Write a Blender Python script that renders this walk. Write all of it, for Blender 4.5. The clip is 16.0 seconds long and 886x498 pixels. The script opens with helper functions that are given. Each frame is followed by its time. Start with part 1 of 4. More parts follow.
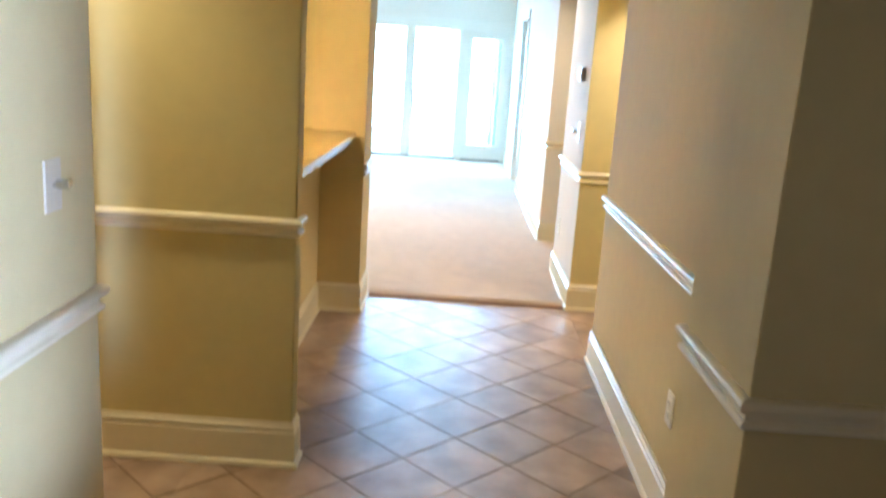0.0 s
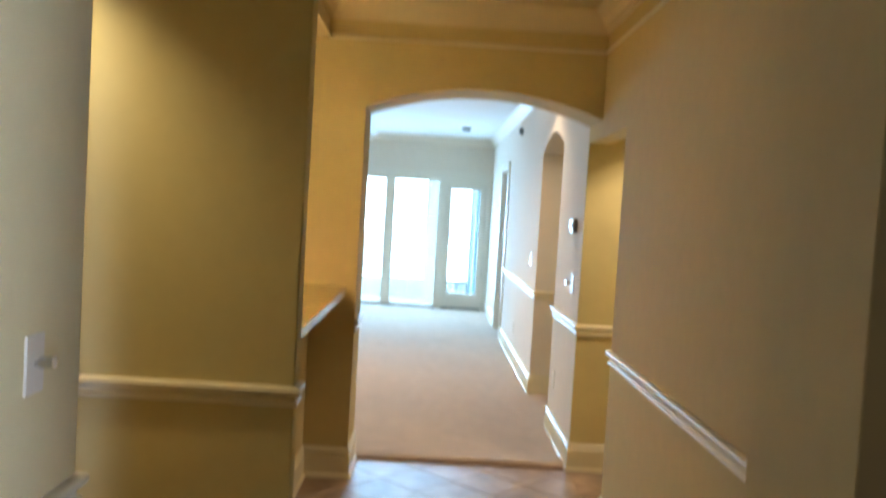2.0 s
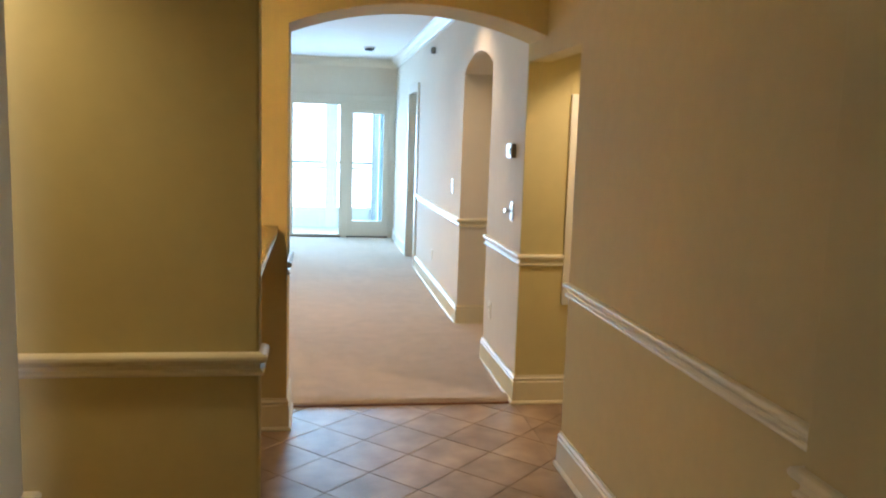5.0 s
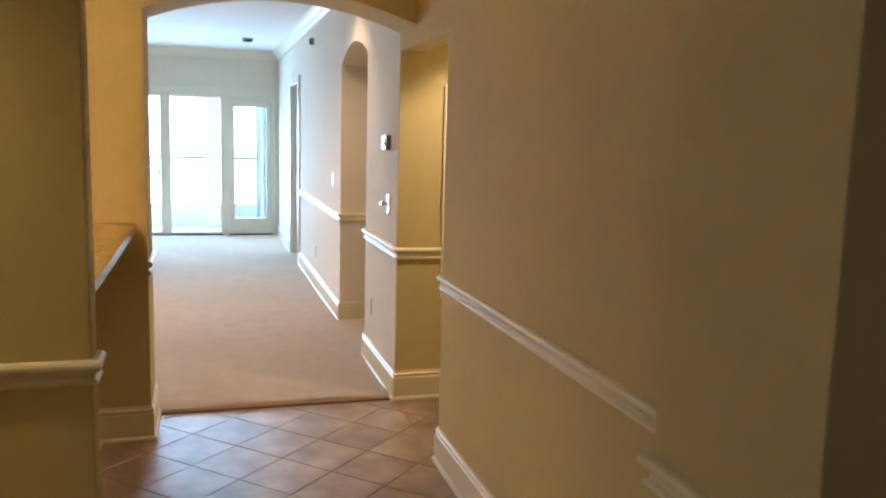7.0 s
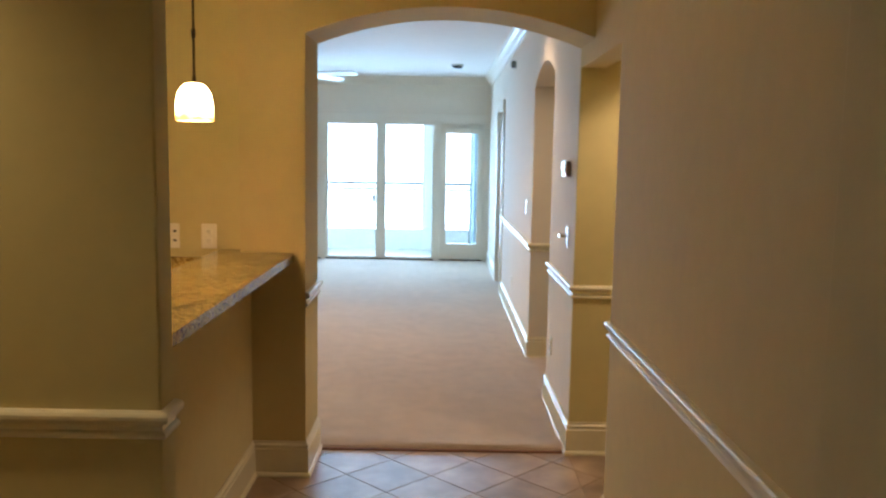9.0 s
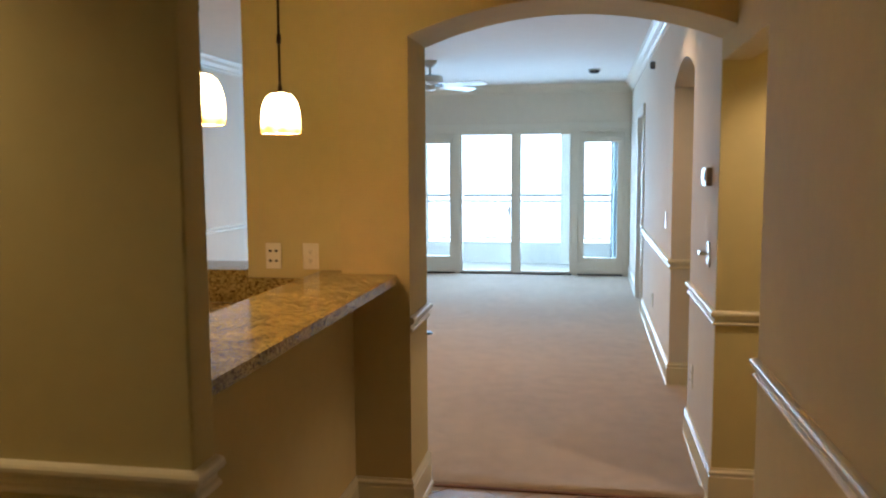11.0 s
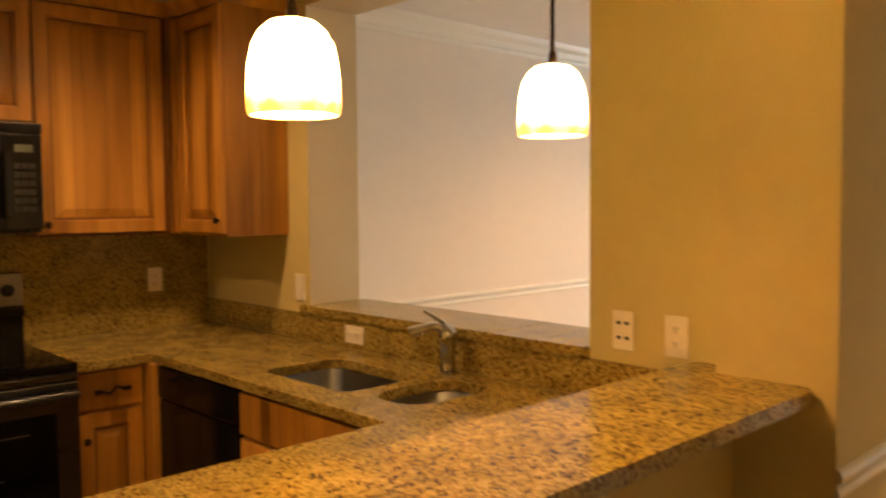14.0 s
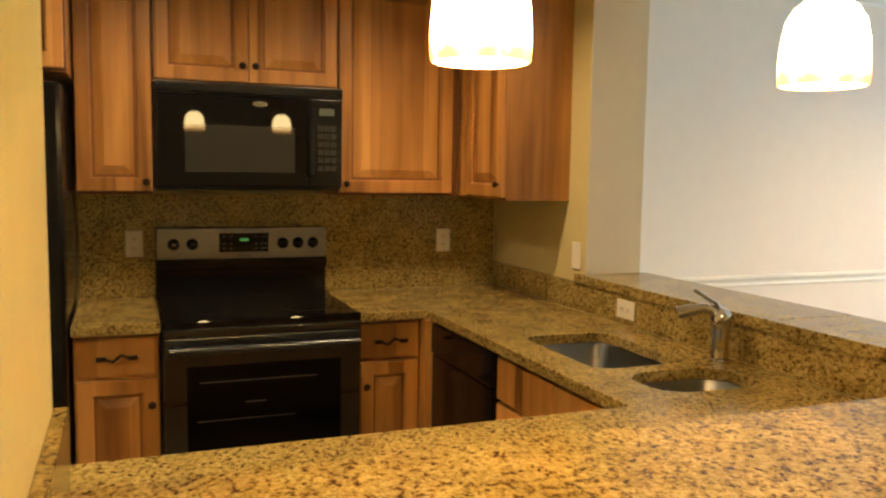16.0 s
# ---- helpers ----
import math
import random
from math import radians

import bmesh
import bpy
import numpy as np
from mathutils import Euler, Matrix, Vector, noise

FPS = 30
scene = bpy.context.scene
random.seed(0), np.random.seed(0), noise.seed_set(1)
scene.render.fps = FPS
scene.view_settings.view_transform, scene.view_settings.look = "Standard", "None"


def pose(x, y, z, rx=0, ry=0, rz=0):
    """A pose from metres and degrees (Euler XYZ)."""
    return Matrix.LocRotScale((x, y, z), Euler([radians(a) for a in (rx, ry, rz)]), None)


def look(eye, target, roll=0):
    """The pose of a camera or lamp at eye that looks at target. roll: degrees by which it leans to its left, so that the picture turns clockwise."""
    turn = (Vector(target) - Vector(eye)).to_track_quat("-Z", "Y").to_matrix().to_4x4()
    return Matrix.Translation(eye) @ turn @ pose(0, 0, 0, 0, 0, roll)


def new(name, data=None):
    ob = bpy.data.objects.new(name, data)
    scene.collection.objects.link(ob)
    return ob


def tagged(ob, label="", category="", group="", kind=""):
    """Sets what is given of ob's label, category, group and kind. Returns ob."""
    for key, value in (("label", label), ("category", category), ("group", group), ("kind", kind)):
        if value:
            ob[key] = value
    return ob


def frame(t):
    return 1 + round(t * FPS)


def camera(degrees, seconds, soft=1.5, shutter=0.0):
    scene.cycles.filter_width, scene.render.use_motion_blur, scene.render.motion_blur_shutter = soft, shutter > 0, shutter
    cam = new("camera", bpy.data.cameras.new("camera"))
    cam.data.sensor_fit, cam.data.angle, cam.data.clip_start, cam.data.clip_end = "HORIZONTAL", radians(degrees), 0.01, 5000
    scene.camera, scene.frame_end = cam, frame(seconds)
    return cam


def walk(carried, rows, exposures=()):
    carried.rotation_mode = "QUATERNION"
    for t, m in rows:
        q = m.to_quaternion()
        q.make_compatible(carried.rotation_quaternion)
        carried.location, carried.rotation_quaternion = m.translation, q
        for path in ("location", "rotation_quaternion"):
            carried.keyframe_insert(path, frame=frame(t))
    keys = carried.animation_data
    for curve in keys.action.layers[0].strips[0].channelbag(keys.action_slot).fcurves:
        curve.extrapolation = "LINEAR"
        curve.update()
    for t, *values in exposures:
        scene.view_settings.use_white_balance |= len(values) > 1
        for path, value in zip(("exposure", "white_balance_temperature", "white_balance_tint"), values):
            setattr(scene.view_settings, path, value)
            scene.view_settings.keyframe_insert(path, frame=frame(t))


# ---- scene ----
cam = camera(57.0, 16.0, soft=2.2, shutter=0.5)
PATH = [
    (0, (-0.786, -5.038, 1.49), (-0.798, -3.089, 1.043), 3.8),
    (0.5, (-0.782, -4.975, 1.503), (-0.798, -2.985, 1.306), 1.3),
    (1, (-0.809, -4.928, 1.546), (-0.794, -2.929, 1.619), 0.6),
    (1.5, (-0.811, -4.926, 1.554), (-0.815, -2.931, 1.689), 1.4),
    (2, (-0.909, -4.86, 1.513), (-0.876, -2.862, 1.42), 3.4),
    (2.5, (-1.072, -4.781, 1.503), (-0.861, -2.822, 1.161), 3.7),
    (3, (-1.132, -4.742, 1.498), (-0.856, -2.799, 1.113), 3.2),
    (3.2, (-1.117, -4.756, 1.511), (-0.849, -2.803, 1.177), 2.6),
    (5.5, (-1.215, -4.48, 1.526), (-0.859, -2.528, 1.267), 1.3),
    (6, (-1.269, -4.476, 1.524), (-0.772, -2.554, 1.281), 1.6),
    (6.5, (-1.228, -4.467, 1.51), (-0.606, -2.584, 1.25), 1.8),
    (7, (-1.033, -4.455, 1.51), (-0.475, -2.554, 1.237), 1.5),
    (7.5, (-0.871, -4.409, 1.5), (-0.432, -2.476, 1.229), 1.3),
    (8, (-0.793, -4.253, 1.488), (-0.457, -2.302, 1.206), 1.4),
    (8.5, (-0.771, -4.147, 1.51), (-0.563, -2.176, 1.241), 0.9),
    (9, (-0.675, -4.108, 1.52), (-0.67, -2.121, 1.295), 1.0),
    (9.5, (-0.575, -4.106, 1.523), (-0.701, -2.118, 1.339), 2.2),
    (10, (-0.516, -4.055, 1.518), (-0.862, -2.095, 1.322), -0.2),
    (10.2, (-0.538, -4.021, 1.525), (-0.884, -2.062, 1.318), -0.4),
    (12.3, (-0.575, -2.928, 1.499), (-0.993, -0.98, 1.318), 0.2),
    (12.5, (-0.601, -2.808, 1.507), (-1.092, -0.878, 1.32), -0.1),
    (13, (-0.57, -2.601, 1.502), (-1.385, -0.784, 1.316), -0.2),
    (13.5, (-0.518, -2.432, 1.507), (-1.734, -0.852, 1.347), 0.2),
    (14, (-0.583, -2.3, 1.507), (-2.029, -0.923, 1.394), -0.5),
    (14.5, (-0.61, -2.217, 1.514), (-2.226, -1.042, 1.426), -0.4),
    (15, (-0.597, -2.134, 1.503), (-2.348, -1.176, 1.384), 0.2),
    (15.5, (-0.589, -2.094, 1.497), (-2.404, -1.269, 1.338), 0.4),
    (16, (-0.584, -2.073, 1.491), (-2.44, -1.352, 1.302), 0.9),]
walk(cam, [(t, look(eye, target, roll)) for t, eye, target, roll in PATH],
     exposures=[(0.0, 1.08, 5250, 17), (0.5, 0.74, 5400, 17), (1.5, 0.24, 5700, 17), (2.5, 0.16, 5850, 19), (5.5, 0.04, 6000, 22), (7.0, 0.08, 6100, 25), (9.0, -0.24, 6050, 25), (10.0, -0.40, 6150, 26),
                (12.5, -0.67, 7050, 30), (13.5, -0.46, 8600, 33), (14.0, -0.02, 9200, 35), (15.0, 0.26, 7350, 23), (16.0, 0.46, 6350, 16)])

# ---------------------------------------------------------------- world and lights
world = bpy.data.worlds.new("sky")
scene.world = world
world.use_nodes = True
wn = world.node_tree
sky = wn.nodes.new("ShaderNodeTexSky")
sky.sky_type = "NISHITA"
sky.sun_disc = False
sky.sun_elevation = radians(48)
sky.sun_rotation = radians(200)
sky.air_density = 1.0
sky.dust_density = 1.0
wn.links.new(sky.outputs[0], wn.nodes["Background"].inputs[0])
wn.nodes["Background"].inputs[1].default_value = 0.15


def lamp(name, kind, place, power, colour, target=None, size=0.1, size_y=None, spot=100, blend=0.6):
    data = bpy.data.lights.new(name, kind)
    data.energy = power
    data.color = colour
    if kind == "AREA":
        data.shape = "RECTANGLE"
        data.size, data.size_y = size, size_y or size
    elif kind == "SPOT":
        data.spot_size, data.spot_blend, data.shadow_soft_size = radians(spot), blend, size
    elif kind == "SUN":
        data.angle = radians(size)
    else:
        data.shadow_soft_size = size
    ob = new(name, data)
    ob.matrix_world = look(place, target) if target else pose(*place)
    return ob


WARM = (1.0, 0.73, 0.41)
DAY = (0.38, 0.72, 1.0)
lamp("sun", "SUN", (0, 20, 10), 1.2, (1.0, 0.96, 0.9), (0.0, 20 - 4.0, 0.0), size=12)
# daylight through the glazed doors
lamp("daylight_doors", "AREA", (-1.57, 8.02, 1.1), 345, DAY, (-1.57, 0.0, 0.7), 2.9, 1.9)
# fill lamps added for corridor light through the open entrance; no source stands there
entry_fill = lamp("corridor_light", "AREA", (-0.75, -5.30, 1.25), 2.3, (0.62, 0.76, 1.0), (-1.665, -3.50, 1.25), 0.15, 1.6)
entry_fill.data.spread = radians(14)
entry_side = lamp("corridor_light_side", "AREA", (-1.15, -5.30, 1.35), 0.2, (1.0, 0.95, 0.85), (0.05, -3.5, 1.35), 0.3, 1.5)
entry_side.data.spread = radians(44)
HALOGEN = (1.0, 0.79, 0.50)
CANS = [  # x, y, ceiling, power, cone, edge, colour
    (-2.22, -2.54, 2.42, 44, 120, 0.8, (1.0, 0.80, 0.42)),
    (0.62, -0.58, 2.42, 66, 112, 0.35, HALOGEN),
    (-0.42, 1.28, 2.64, 46, 120, 0.8, WARM),
    (-3.40, -1.05, 2.42, 36, 152, 0.8, WARM),
    (-3.40, -1.95, 2.42, 32, 152, 0.8, WARM),
    # dining, lobby and entrance downlights: unseen, added to brighten the walls there
    (-2.45, 2.50, 2.64, 190, 160, 0.8, WARM),
    (0.75, 1.35, 2.50, 8, 145, 0.8, WARM),
    (-0.85, -4.62, 2.42, 7, 92, 0.6, WARM),
]
for cx, cy, cz, power, cone, edge, colour in CANS:
    lamp("downlight_beam", "SPOT", (cx, cy, cz - 0.03), power, colour, (cx, cy, 0), 0.05, spot=cone, blend=edge)
PENDANTS = [(-1.601, -1.031), (-1.600, -1.629)]
for px, py in PENDANTS:
    lamp("pendant_bulb", "POINT", (px, py, 1.668), 4, WARM, size=0.03)

# ---------------------------------------------------------------- materials


def material(name, colour, rough=0.5, metal=0.0, noise_scale=0.0, vary=0.0, bump=0.0, bump_scale=60.0, stretch=(1, 1, 1), ior=1.45, coat=0.0, spec=0.5):
    m = bpy.data.materials.new(name)
    m.use_nodes = True
    nt = m.node_tree
    b = nt.nodes["Principled BSDF"]
    b.inputs["Base Color"].default_value = (*colour, 1)
    b.inputs["Roughness"].default_value = rough
    b.inputs["Metallic"].default_value = metal
    b.inputs["IOR"].default_value = ior
    b.inputs["Coat Weight"].default_value = coat
    b.inputs["Specular IOR Level"].default_value = spec
    mp = nt.nodes.new("ShaderNodeMapping")
    mp.inputs["Scale"].default_value = stretch
    geo = nt.nodes.new("ShaderNodeNewGeometry")
    nt.links.new(geo.outputs["Position"], mp.inputs[0])
    if vary:
        n1 = nt.nodes.new("ShaderNodeTexNoise")
        n1.inputs["Scale"].default_value = noise_scale
        n1.inputs["Detail"].default_value = 5
        n2 = nt.nodes.new("ShaderNodeTexNoise")
        n2.inputs["Scale"].default_value = noise_scale * 9
        n2.inputs["Detail"].default_value = 3
        nt.links.new(mp.outputs[0], n1.inputs[0])
        nt.links.new(mp.outputs[0], n2.inputs[0])
        add = nt.nodes.new("ShaderNodeMath")
        add.operation = "ADD"
        nt.links.new(n1.outputs[0], add.inputs[0])
        nt.links.new(n2.outputs[0], add.inputs[1])
        rng = nt.nodes.new("ShaderNodeMapRange")
        rng.inputs[1].default_value, rng.inputs[2].default_value = 0.6, 1.4
        rng.inputs[3].default_value, rng.inputs[4].default_value = 1 - vary, 1 + vary
        nt.links.new(add.outputs[0], rng.inputs[0])
        mul = nt.nodes.new("ShaderNodeVectorMath")
        mul.operation = "SCALE"
        mul.inputs[0].default_value = colour
        nt.links.new(rng.outputs[0], mul.inputs["Scale"])
        nt.links.new(mul.outputs[0], b.inputs["Base Color"])
        r2 = nt.nodes.new("ShaderNodeMapRange")
        r2.inputs[3].default_value, r2.inputs[4].default_value = max(rough - 0.08, 0.02), min(rough + 0.08, 1)
        nt.links.new(n1.outputs[0], r2.inputs[0])
        nt.links.new(r2.outputs[0], b.inputs["Roughness"])
    if bump:
        n3 = nt.nodes.new("ShaderNodeTexNoise")
        n3.inputs["Scale"].default_value = bump_scale
        n3.inputs["Detail"].default_value = 4
        nt.links.new(mp.outputs[0], n3.inputs[0])
        bp = nt.nodes.new("ShaderNodeBump")
        bp.inputs["Strength"].default_value = bump
        bp.inputs["Distance"].default_value = 0.003
        nt.links.new(n3.outputs[0], bp.inputs["Height"])
        nt.links.new(bp.outputs[0], b.inputs["Normal"])
    return m


def ramp(nt, stops):
    r = nt.nodes.new("ShaderNodeValToRGB")
    els = r.color_ramp.elements
    while len(els) < len(stops):
        els.new(0.5)
    for e, (at, c) in zip(els, stops):
        e.position, e.color = at, (*c, 1)
    return r


M_WALL = material("beige wall paint", (0.60, 0.487, 0.238), 0.9, 0, 1.6, 0.04, 0.12, 140, spec=0.12)
# same paint as the beige walls, a touch yellower to colour in lamplight
M_WALL_LAMP = material("wall paint yellowed for lamplight", (0.595, 0.503, 0.238), 0.85, 0, 1.6, 0.04, 0.12, 140, spec=0.15)
M_LIVING = material("pale living room paint", (0.74, 0.67, 0.56), 0.85, 0, 1.3, 0.03, 0.12, 140, spec=0.2)
M_DINING = material("white dining room paint", (0.77, 0.675, 0.57), 0.85, 0, 1.3, 0.03, 0.12, 140, spec=0.2)
# hall and kitchen ceiling: warm lamp bounce is put into the colour
M_CEIL = material("flat ceiling paint with lamp warmth", (0.66, 0.555, 0.35), 0.85, 0, 1.0, 0.03, 0.1, 90)
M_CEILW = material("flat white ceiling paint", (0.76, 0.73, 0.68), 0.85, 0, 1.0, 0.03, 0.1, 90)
M_TRIM = material("semi-gloss cream trim", (0.73, 0.65, 0.435), 0.36, 0, 3.0, 0.03)
M_TRIMW = material("semi-gloss white trim", (0.75, 0.69, 0.58), 0.34, 0, 3.0, 0.03)
# darker wood round raised panels: shade of the crease put into the colour
M_GROOVE = material("wood darkened for groove shade", (0.23, 0.095, 0.026), 0.4, 0, 6, 0.25, 0.05, 40, (6, 6, 0.6))
M_DOORWOOD = material("dark mahogany door", (0.07, 0.022, 0.012), 0.35, 0, 5.0, 0.35, 0.1, 30, (6, 6, 0.6))
M_BLACK = material("black enamel", (0.006, 0.006, 0.0065), 0.12, 0, 4.0, 0.2, spec=0.35)
M_BLACKGLASS = material("black glass", (0.004, 0.004, 0.0045), 0.025, 0, ior=1.45, spec=0.3)
M_SATIN = material("satin black plastic", (0.009, 0.009, 0.0095), 0.35, 0, 8.0, 0.2, 0.1, 200, spec=0.3)
M_STEEL = material("brushed stainless steel", (0.24, 0.245, 0.245), 0.3, 1.0, 3.0, 0.12, 0.12, 30, (1, 0.05, 8))
M_DSTEEL = material("dark stainless steel", (0.085, 0.095, 0.10), 0.3, 1.0, 3.0, 0.12, 0.1, 30, (1, 0.05, 8))
M_SINK = material("sink steel", (0.19, 0.205, 0.225), 0.32, 1.0, 10.0, 0.1, 0.05, 90)
M_CHROME = material("polished chrome", (0.62, 0.62, 0.62), 0.06, 1.0)
M_BRONZE = material("dark bronze", (0.035, 0.024, 0.017), 0.35, 0.8, 20, 0.3)
M_PLATE = material("ivory plastic", (0.82, 0.77, 0.64), 0.35)
M_WHITEPL = material("white plastic", (0.8, 0.8, 0.78), 0.3)
M_SLOT = material("dark slot", (0.02, 0.018, 0.015), 0.6)
M_SCREEN = material("grey display", (0.10, 0.12, 0.09), 0.15)
M_FANMET = material("white fan enamel", (0.55, 0.54, 0.5), 0.35, 0, 5, 0.05)
M_BALC = material("balcony concrete", (0.68, 0.68, 0.65), 0.8, 0, 2, 0.12, 0.4, 40)
# balcony end wall: its bluish shade is put into the colour
M_ENDSHADE = material("end wall paint with sky shade", (0.20, 0.26, 0.28), 0.7, 0, 3, 0.1, 0.3, 20, (1, 1, 6))
M_RAIL = material("painted rail metal", (0.16, 0.19, 0.21), 0.4, 0.2, 5, 0.1)
M_GRASS = material("distant lawn", (0.08, 0.11, 0.05), 0.9, 0, 0.05, 0.3)
M_GROUT = material("grout", (0.16, 0.115, 0.08), 0.9, 0, 6, 0.2, 0.3, 120)


def granite():
    m = bpy.data.materials.new("speckled gold granite")
    m.use_nodes = True
    nt = m.node_tree
    b = nt.nodes["Principled BSDF"]
    geo = nt.nodes.new("ShaderNodeNewGeometry")
    v1 = nt.nodes.new("ShaderNodeTexVoronoi")
    v1.inputs["Scale"].default_value = 185
    warp = nt.nodes.new("ShaderNodeTexNoise")
    warp.inputs["Scale"].default_value = 60
    warp.inputs["Detail"].default_value = 4
    mixv = nt.nodes.new("ShaderNodeVectorMath")
    mixv.operation = "MULTIPLY_ADD"
    mixv.inputs[1].default_value = (0.012, 0.012, 0.012)
    nt.links.new(geo.outputs["Position"], warp.inputs[0])
    nt.links.new(warp.outputs[1], mixv.inputs[0])
    nt.links.new(geo.outputs["Position"], mixv.inputs[2])
    nt.links.new(mixv.outputs[0], v1.inputs[0])
    sep = nt.nodes.new("ShaderNodeSeparateColor")
    nt.links.new(v1.outputs["Color"], sep.inputs[0])
    fleck = nt.nodes.new("ShaderNodeTexNoise")
    fleck.inputs["Scale"].default_value = 80
    fleck.inputs["Detail"].default_value = 4
    fleck.inputs["Roughness"].default_value = 0.65
    drift = nt.nodes.new("ShaderNodeMapping")
    drift.inputs["Rotation"].default_value = (0, 0, 0.6)
    drift.inputs["Scale"].default_value = (0.8, 1.0, 1.0)
    nt.links.new(geo.outputs["Position"], drift.inputs[0])
    nt.links.new(drift.outputs[0], fleck.inputs[0])
    wide = nt.nodes.new("ShaderNodeMapRange")
    wide.inputs[1].default_value, wide.inputs[2].default_value = 0.36, 0.64
    nt.links.new(fleck.outputs[0], wide.inputs[0])
    both = nt.nodes.new("ShaderNodeMix")
    both.inputs[0].default_value = 0.55
    nt.links.new(sep.outputs[0], both.inputs[2])
    nt.links.new(wide.outputs[0], both.inputs[3])
    r1 = ramp(nt, [(0.0, (0.09, 0.042, 0.018)), (0.22, (0.19, 0.105, 0.040)), (0.31, (0.34, 0.24, 0.080)), (0.38, (0.47, 0.365, 0.130)), (0.6, (0.58, 0.475, 0.185)), (0.8, (0.76, 0.65, 0.31)), (1.0, (0.58, 0.44, 0.17))])
    nt.links.new(both.outputs[0], r1.inputs[0])
    n2 = nt.nodes.new("ShaderNodeTexNoise")
    n2.inputs["Scale"].default_value = 9
    n2.inputs["Detail"].default_value = 6
    nt.links.new(geo.outputs["Position"], n2.inputs[0])
    r2 = ramp(nt, [(0.3, (0.44, 0.395, 0.285)), (0.7, (0.70, 0.645, 0.50))])
    nt.links.new(n2.outputs[0], r2.inputs[0])
    mul = nt.nodes.new("ShaderNodeMix")
    mul.data_type = "RGBA"
    mul.blend_type = "MULTIPLY"
    mul.inputs[0].default_value = 1
    nt.links.new(r1.outputs[0], mul.inputs[6])
    nt.links.new(r2.outputs[0], mul.inputs[7])
    nt.links.new(mul.outputs[2], b.inputs["Base Color"])
    b.inputs["Roughness"].default_value = 0.16
    b.inputs["Specular IOR Level"].default_value = 0.38
    return m


def wood():
    m = bpy.data.materials.new("honey maple")
    m.use_nodes = True
    nt = m.node_tree
    b = nt.nodes["Principled BSDF"]
    tc = nt.nodes.new("ShaderNodeNewGeometry")
    oi = nt.nodes.new("ShaderNodeObjectInfo")
    shift = nt.nodes.new("ShaderNodeVectorMath")
    shift.operation = "MULTIPLY_ADD"
    shift.inputs[1].default_value = (9, 9, 9)
    nt.links.new(oi.outputs["Random"], shift.inputs[0])
    nt.links.new(tc.outputs["Position"], shift.inputs[2])
    mp = nt.nodes.new("ShaderNodeMapping")
    mp.inputs["Scale"].default_value = (14, 14, 1.1)
    nt.links.new(shift.outputs[0], mp.inputs[0])
    n1 = nt.nodes.new("ShaderNodeTexNoise")
    n1.inputs["Scale"].default_value = 1.0
    n1.inputs["Detail"].default_value = 7
    n1.inputs["Distortion"].default_value = 0.6
    nt.links.new(mp.outputs[0], n1.inputs[0])
    mp2 = nt.nodes.new("ShaderNodeMapping")
    mp2.inputs["Scale"].default_value = (3, 3, 0.9)
    nt.links.new(shift.outputs[0], mp2.inputs[0])
    n2 = nt.nodes.new("ShaderNodeTexNoise")
    n2.inputs["Scale"].default_value = 1.2
    nt.links.new(mp2.outputs[0], n2.inputs[0])
    add = nt.nodes.new("ShaderNodeMath")
    add.operation = "MULTIPLY_ADD"
    add.inputs[1].default_value = 0.55
    nt.links.new(n2.outputs[0], add.inputs[0])
    half = nt.nodes.new("ShaderNodeMath")
    half.operation = "MULTIPLY"
    half.inputs[1].default_value = 0.5
    nt.links.new(n1.outputs[0], half.inputs[0])
    nt.links.new(half.outputs[0], add.inputs[2])
    axes = nt.nodes.new("ShaderNodeSeparateXYZ")
    nt.links.new(shift.outputs[0], axes.inputs[0])
    across = nt.nodes.new("ShaderNodeMath")
    across.operation = "ADD"
    nt.links.new(axes.outputs[0], across.inputs[0])
    nt.links.new(axes.outputs[1], across.inputs[1])
    boards = nt.nodes.new("ShaderNodeTexVoronoi")
    boards.voronoi_dimensions = "1D"
    boards.inputs["Scale"].default_value = 15
    nt.links.new(across.outputs[0], boards.inputs["W"])
    tone = nt.nodes.new("ShaderNodeSeparateColor")
    nt.links.new(boards.outputs["Color"], tone.inputs[0])
    stave = nt.nodes.new("ShaderNodeMath")
    stave.operation = "MULTIPLY_ADD"
    stave.inputs[1].default_value = 0.24
    nt.links.new(tone.outputs[0], stave.inputs[0])
    lower = nt.nodes.new("ShaderNodeMath")
    lower.operation = "SUBTRACT"
    lower.inputs[1].default_value = 0.12
    nt.links.new(add.outputs[0], lower.inputs[0])
    nt.links.new(lower.outputs[0], stave.inputs[2])
    r = ramp(nt, [(0.28, (0.17, 0.065, 0.013)), (0.48, (0.39, 0.178, 0.040)), (0.74, (0.64, 0.325, 0.085))])
    nt.links.new(stave.outputs[0], r.inputs[0])
    nt.links.new(r.outputs[0], b.inputs["Base Color"])
    b.inputs["Roughness"].default_value = 0.34
    bp = nt.nodes.new("ShaderNodeBump")
    bp.inputs["Strength"].default_value = 0.06
    nt.links.new(n1.outputs[0], bp.inputs["Height"])
    nt.links.new(bp.outputs[0], b.inputs["Normal"])
    return m


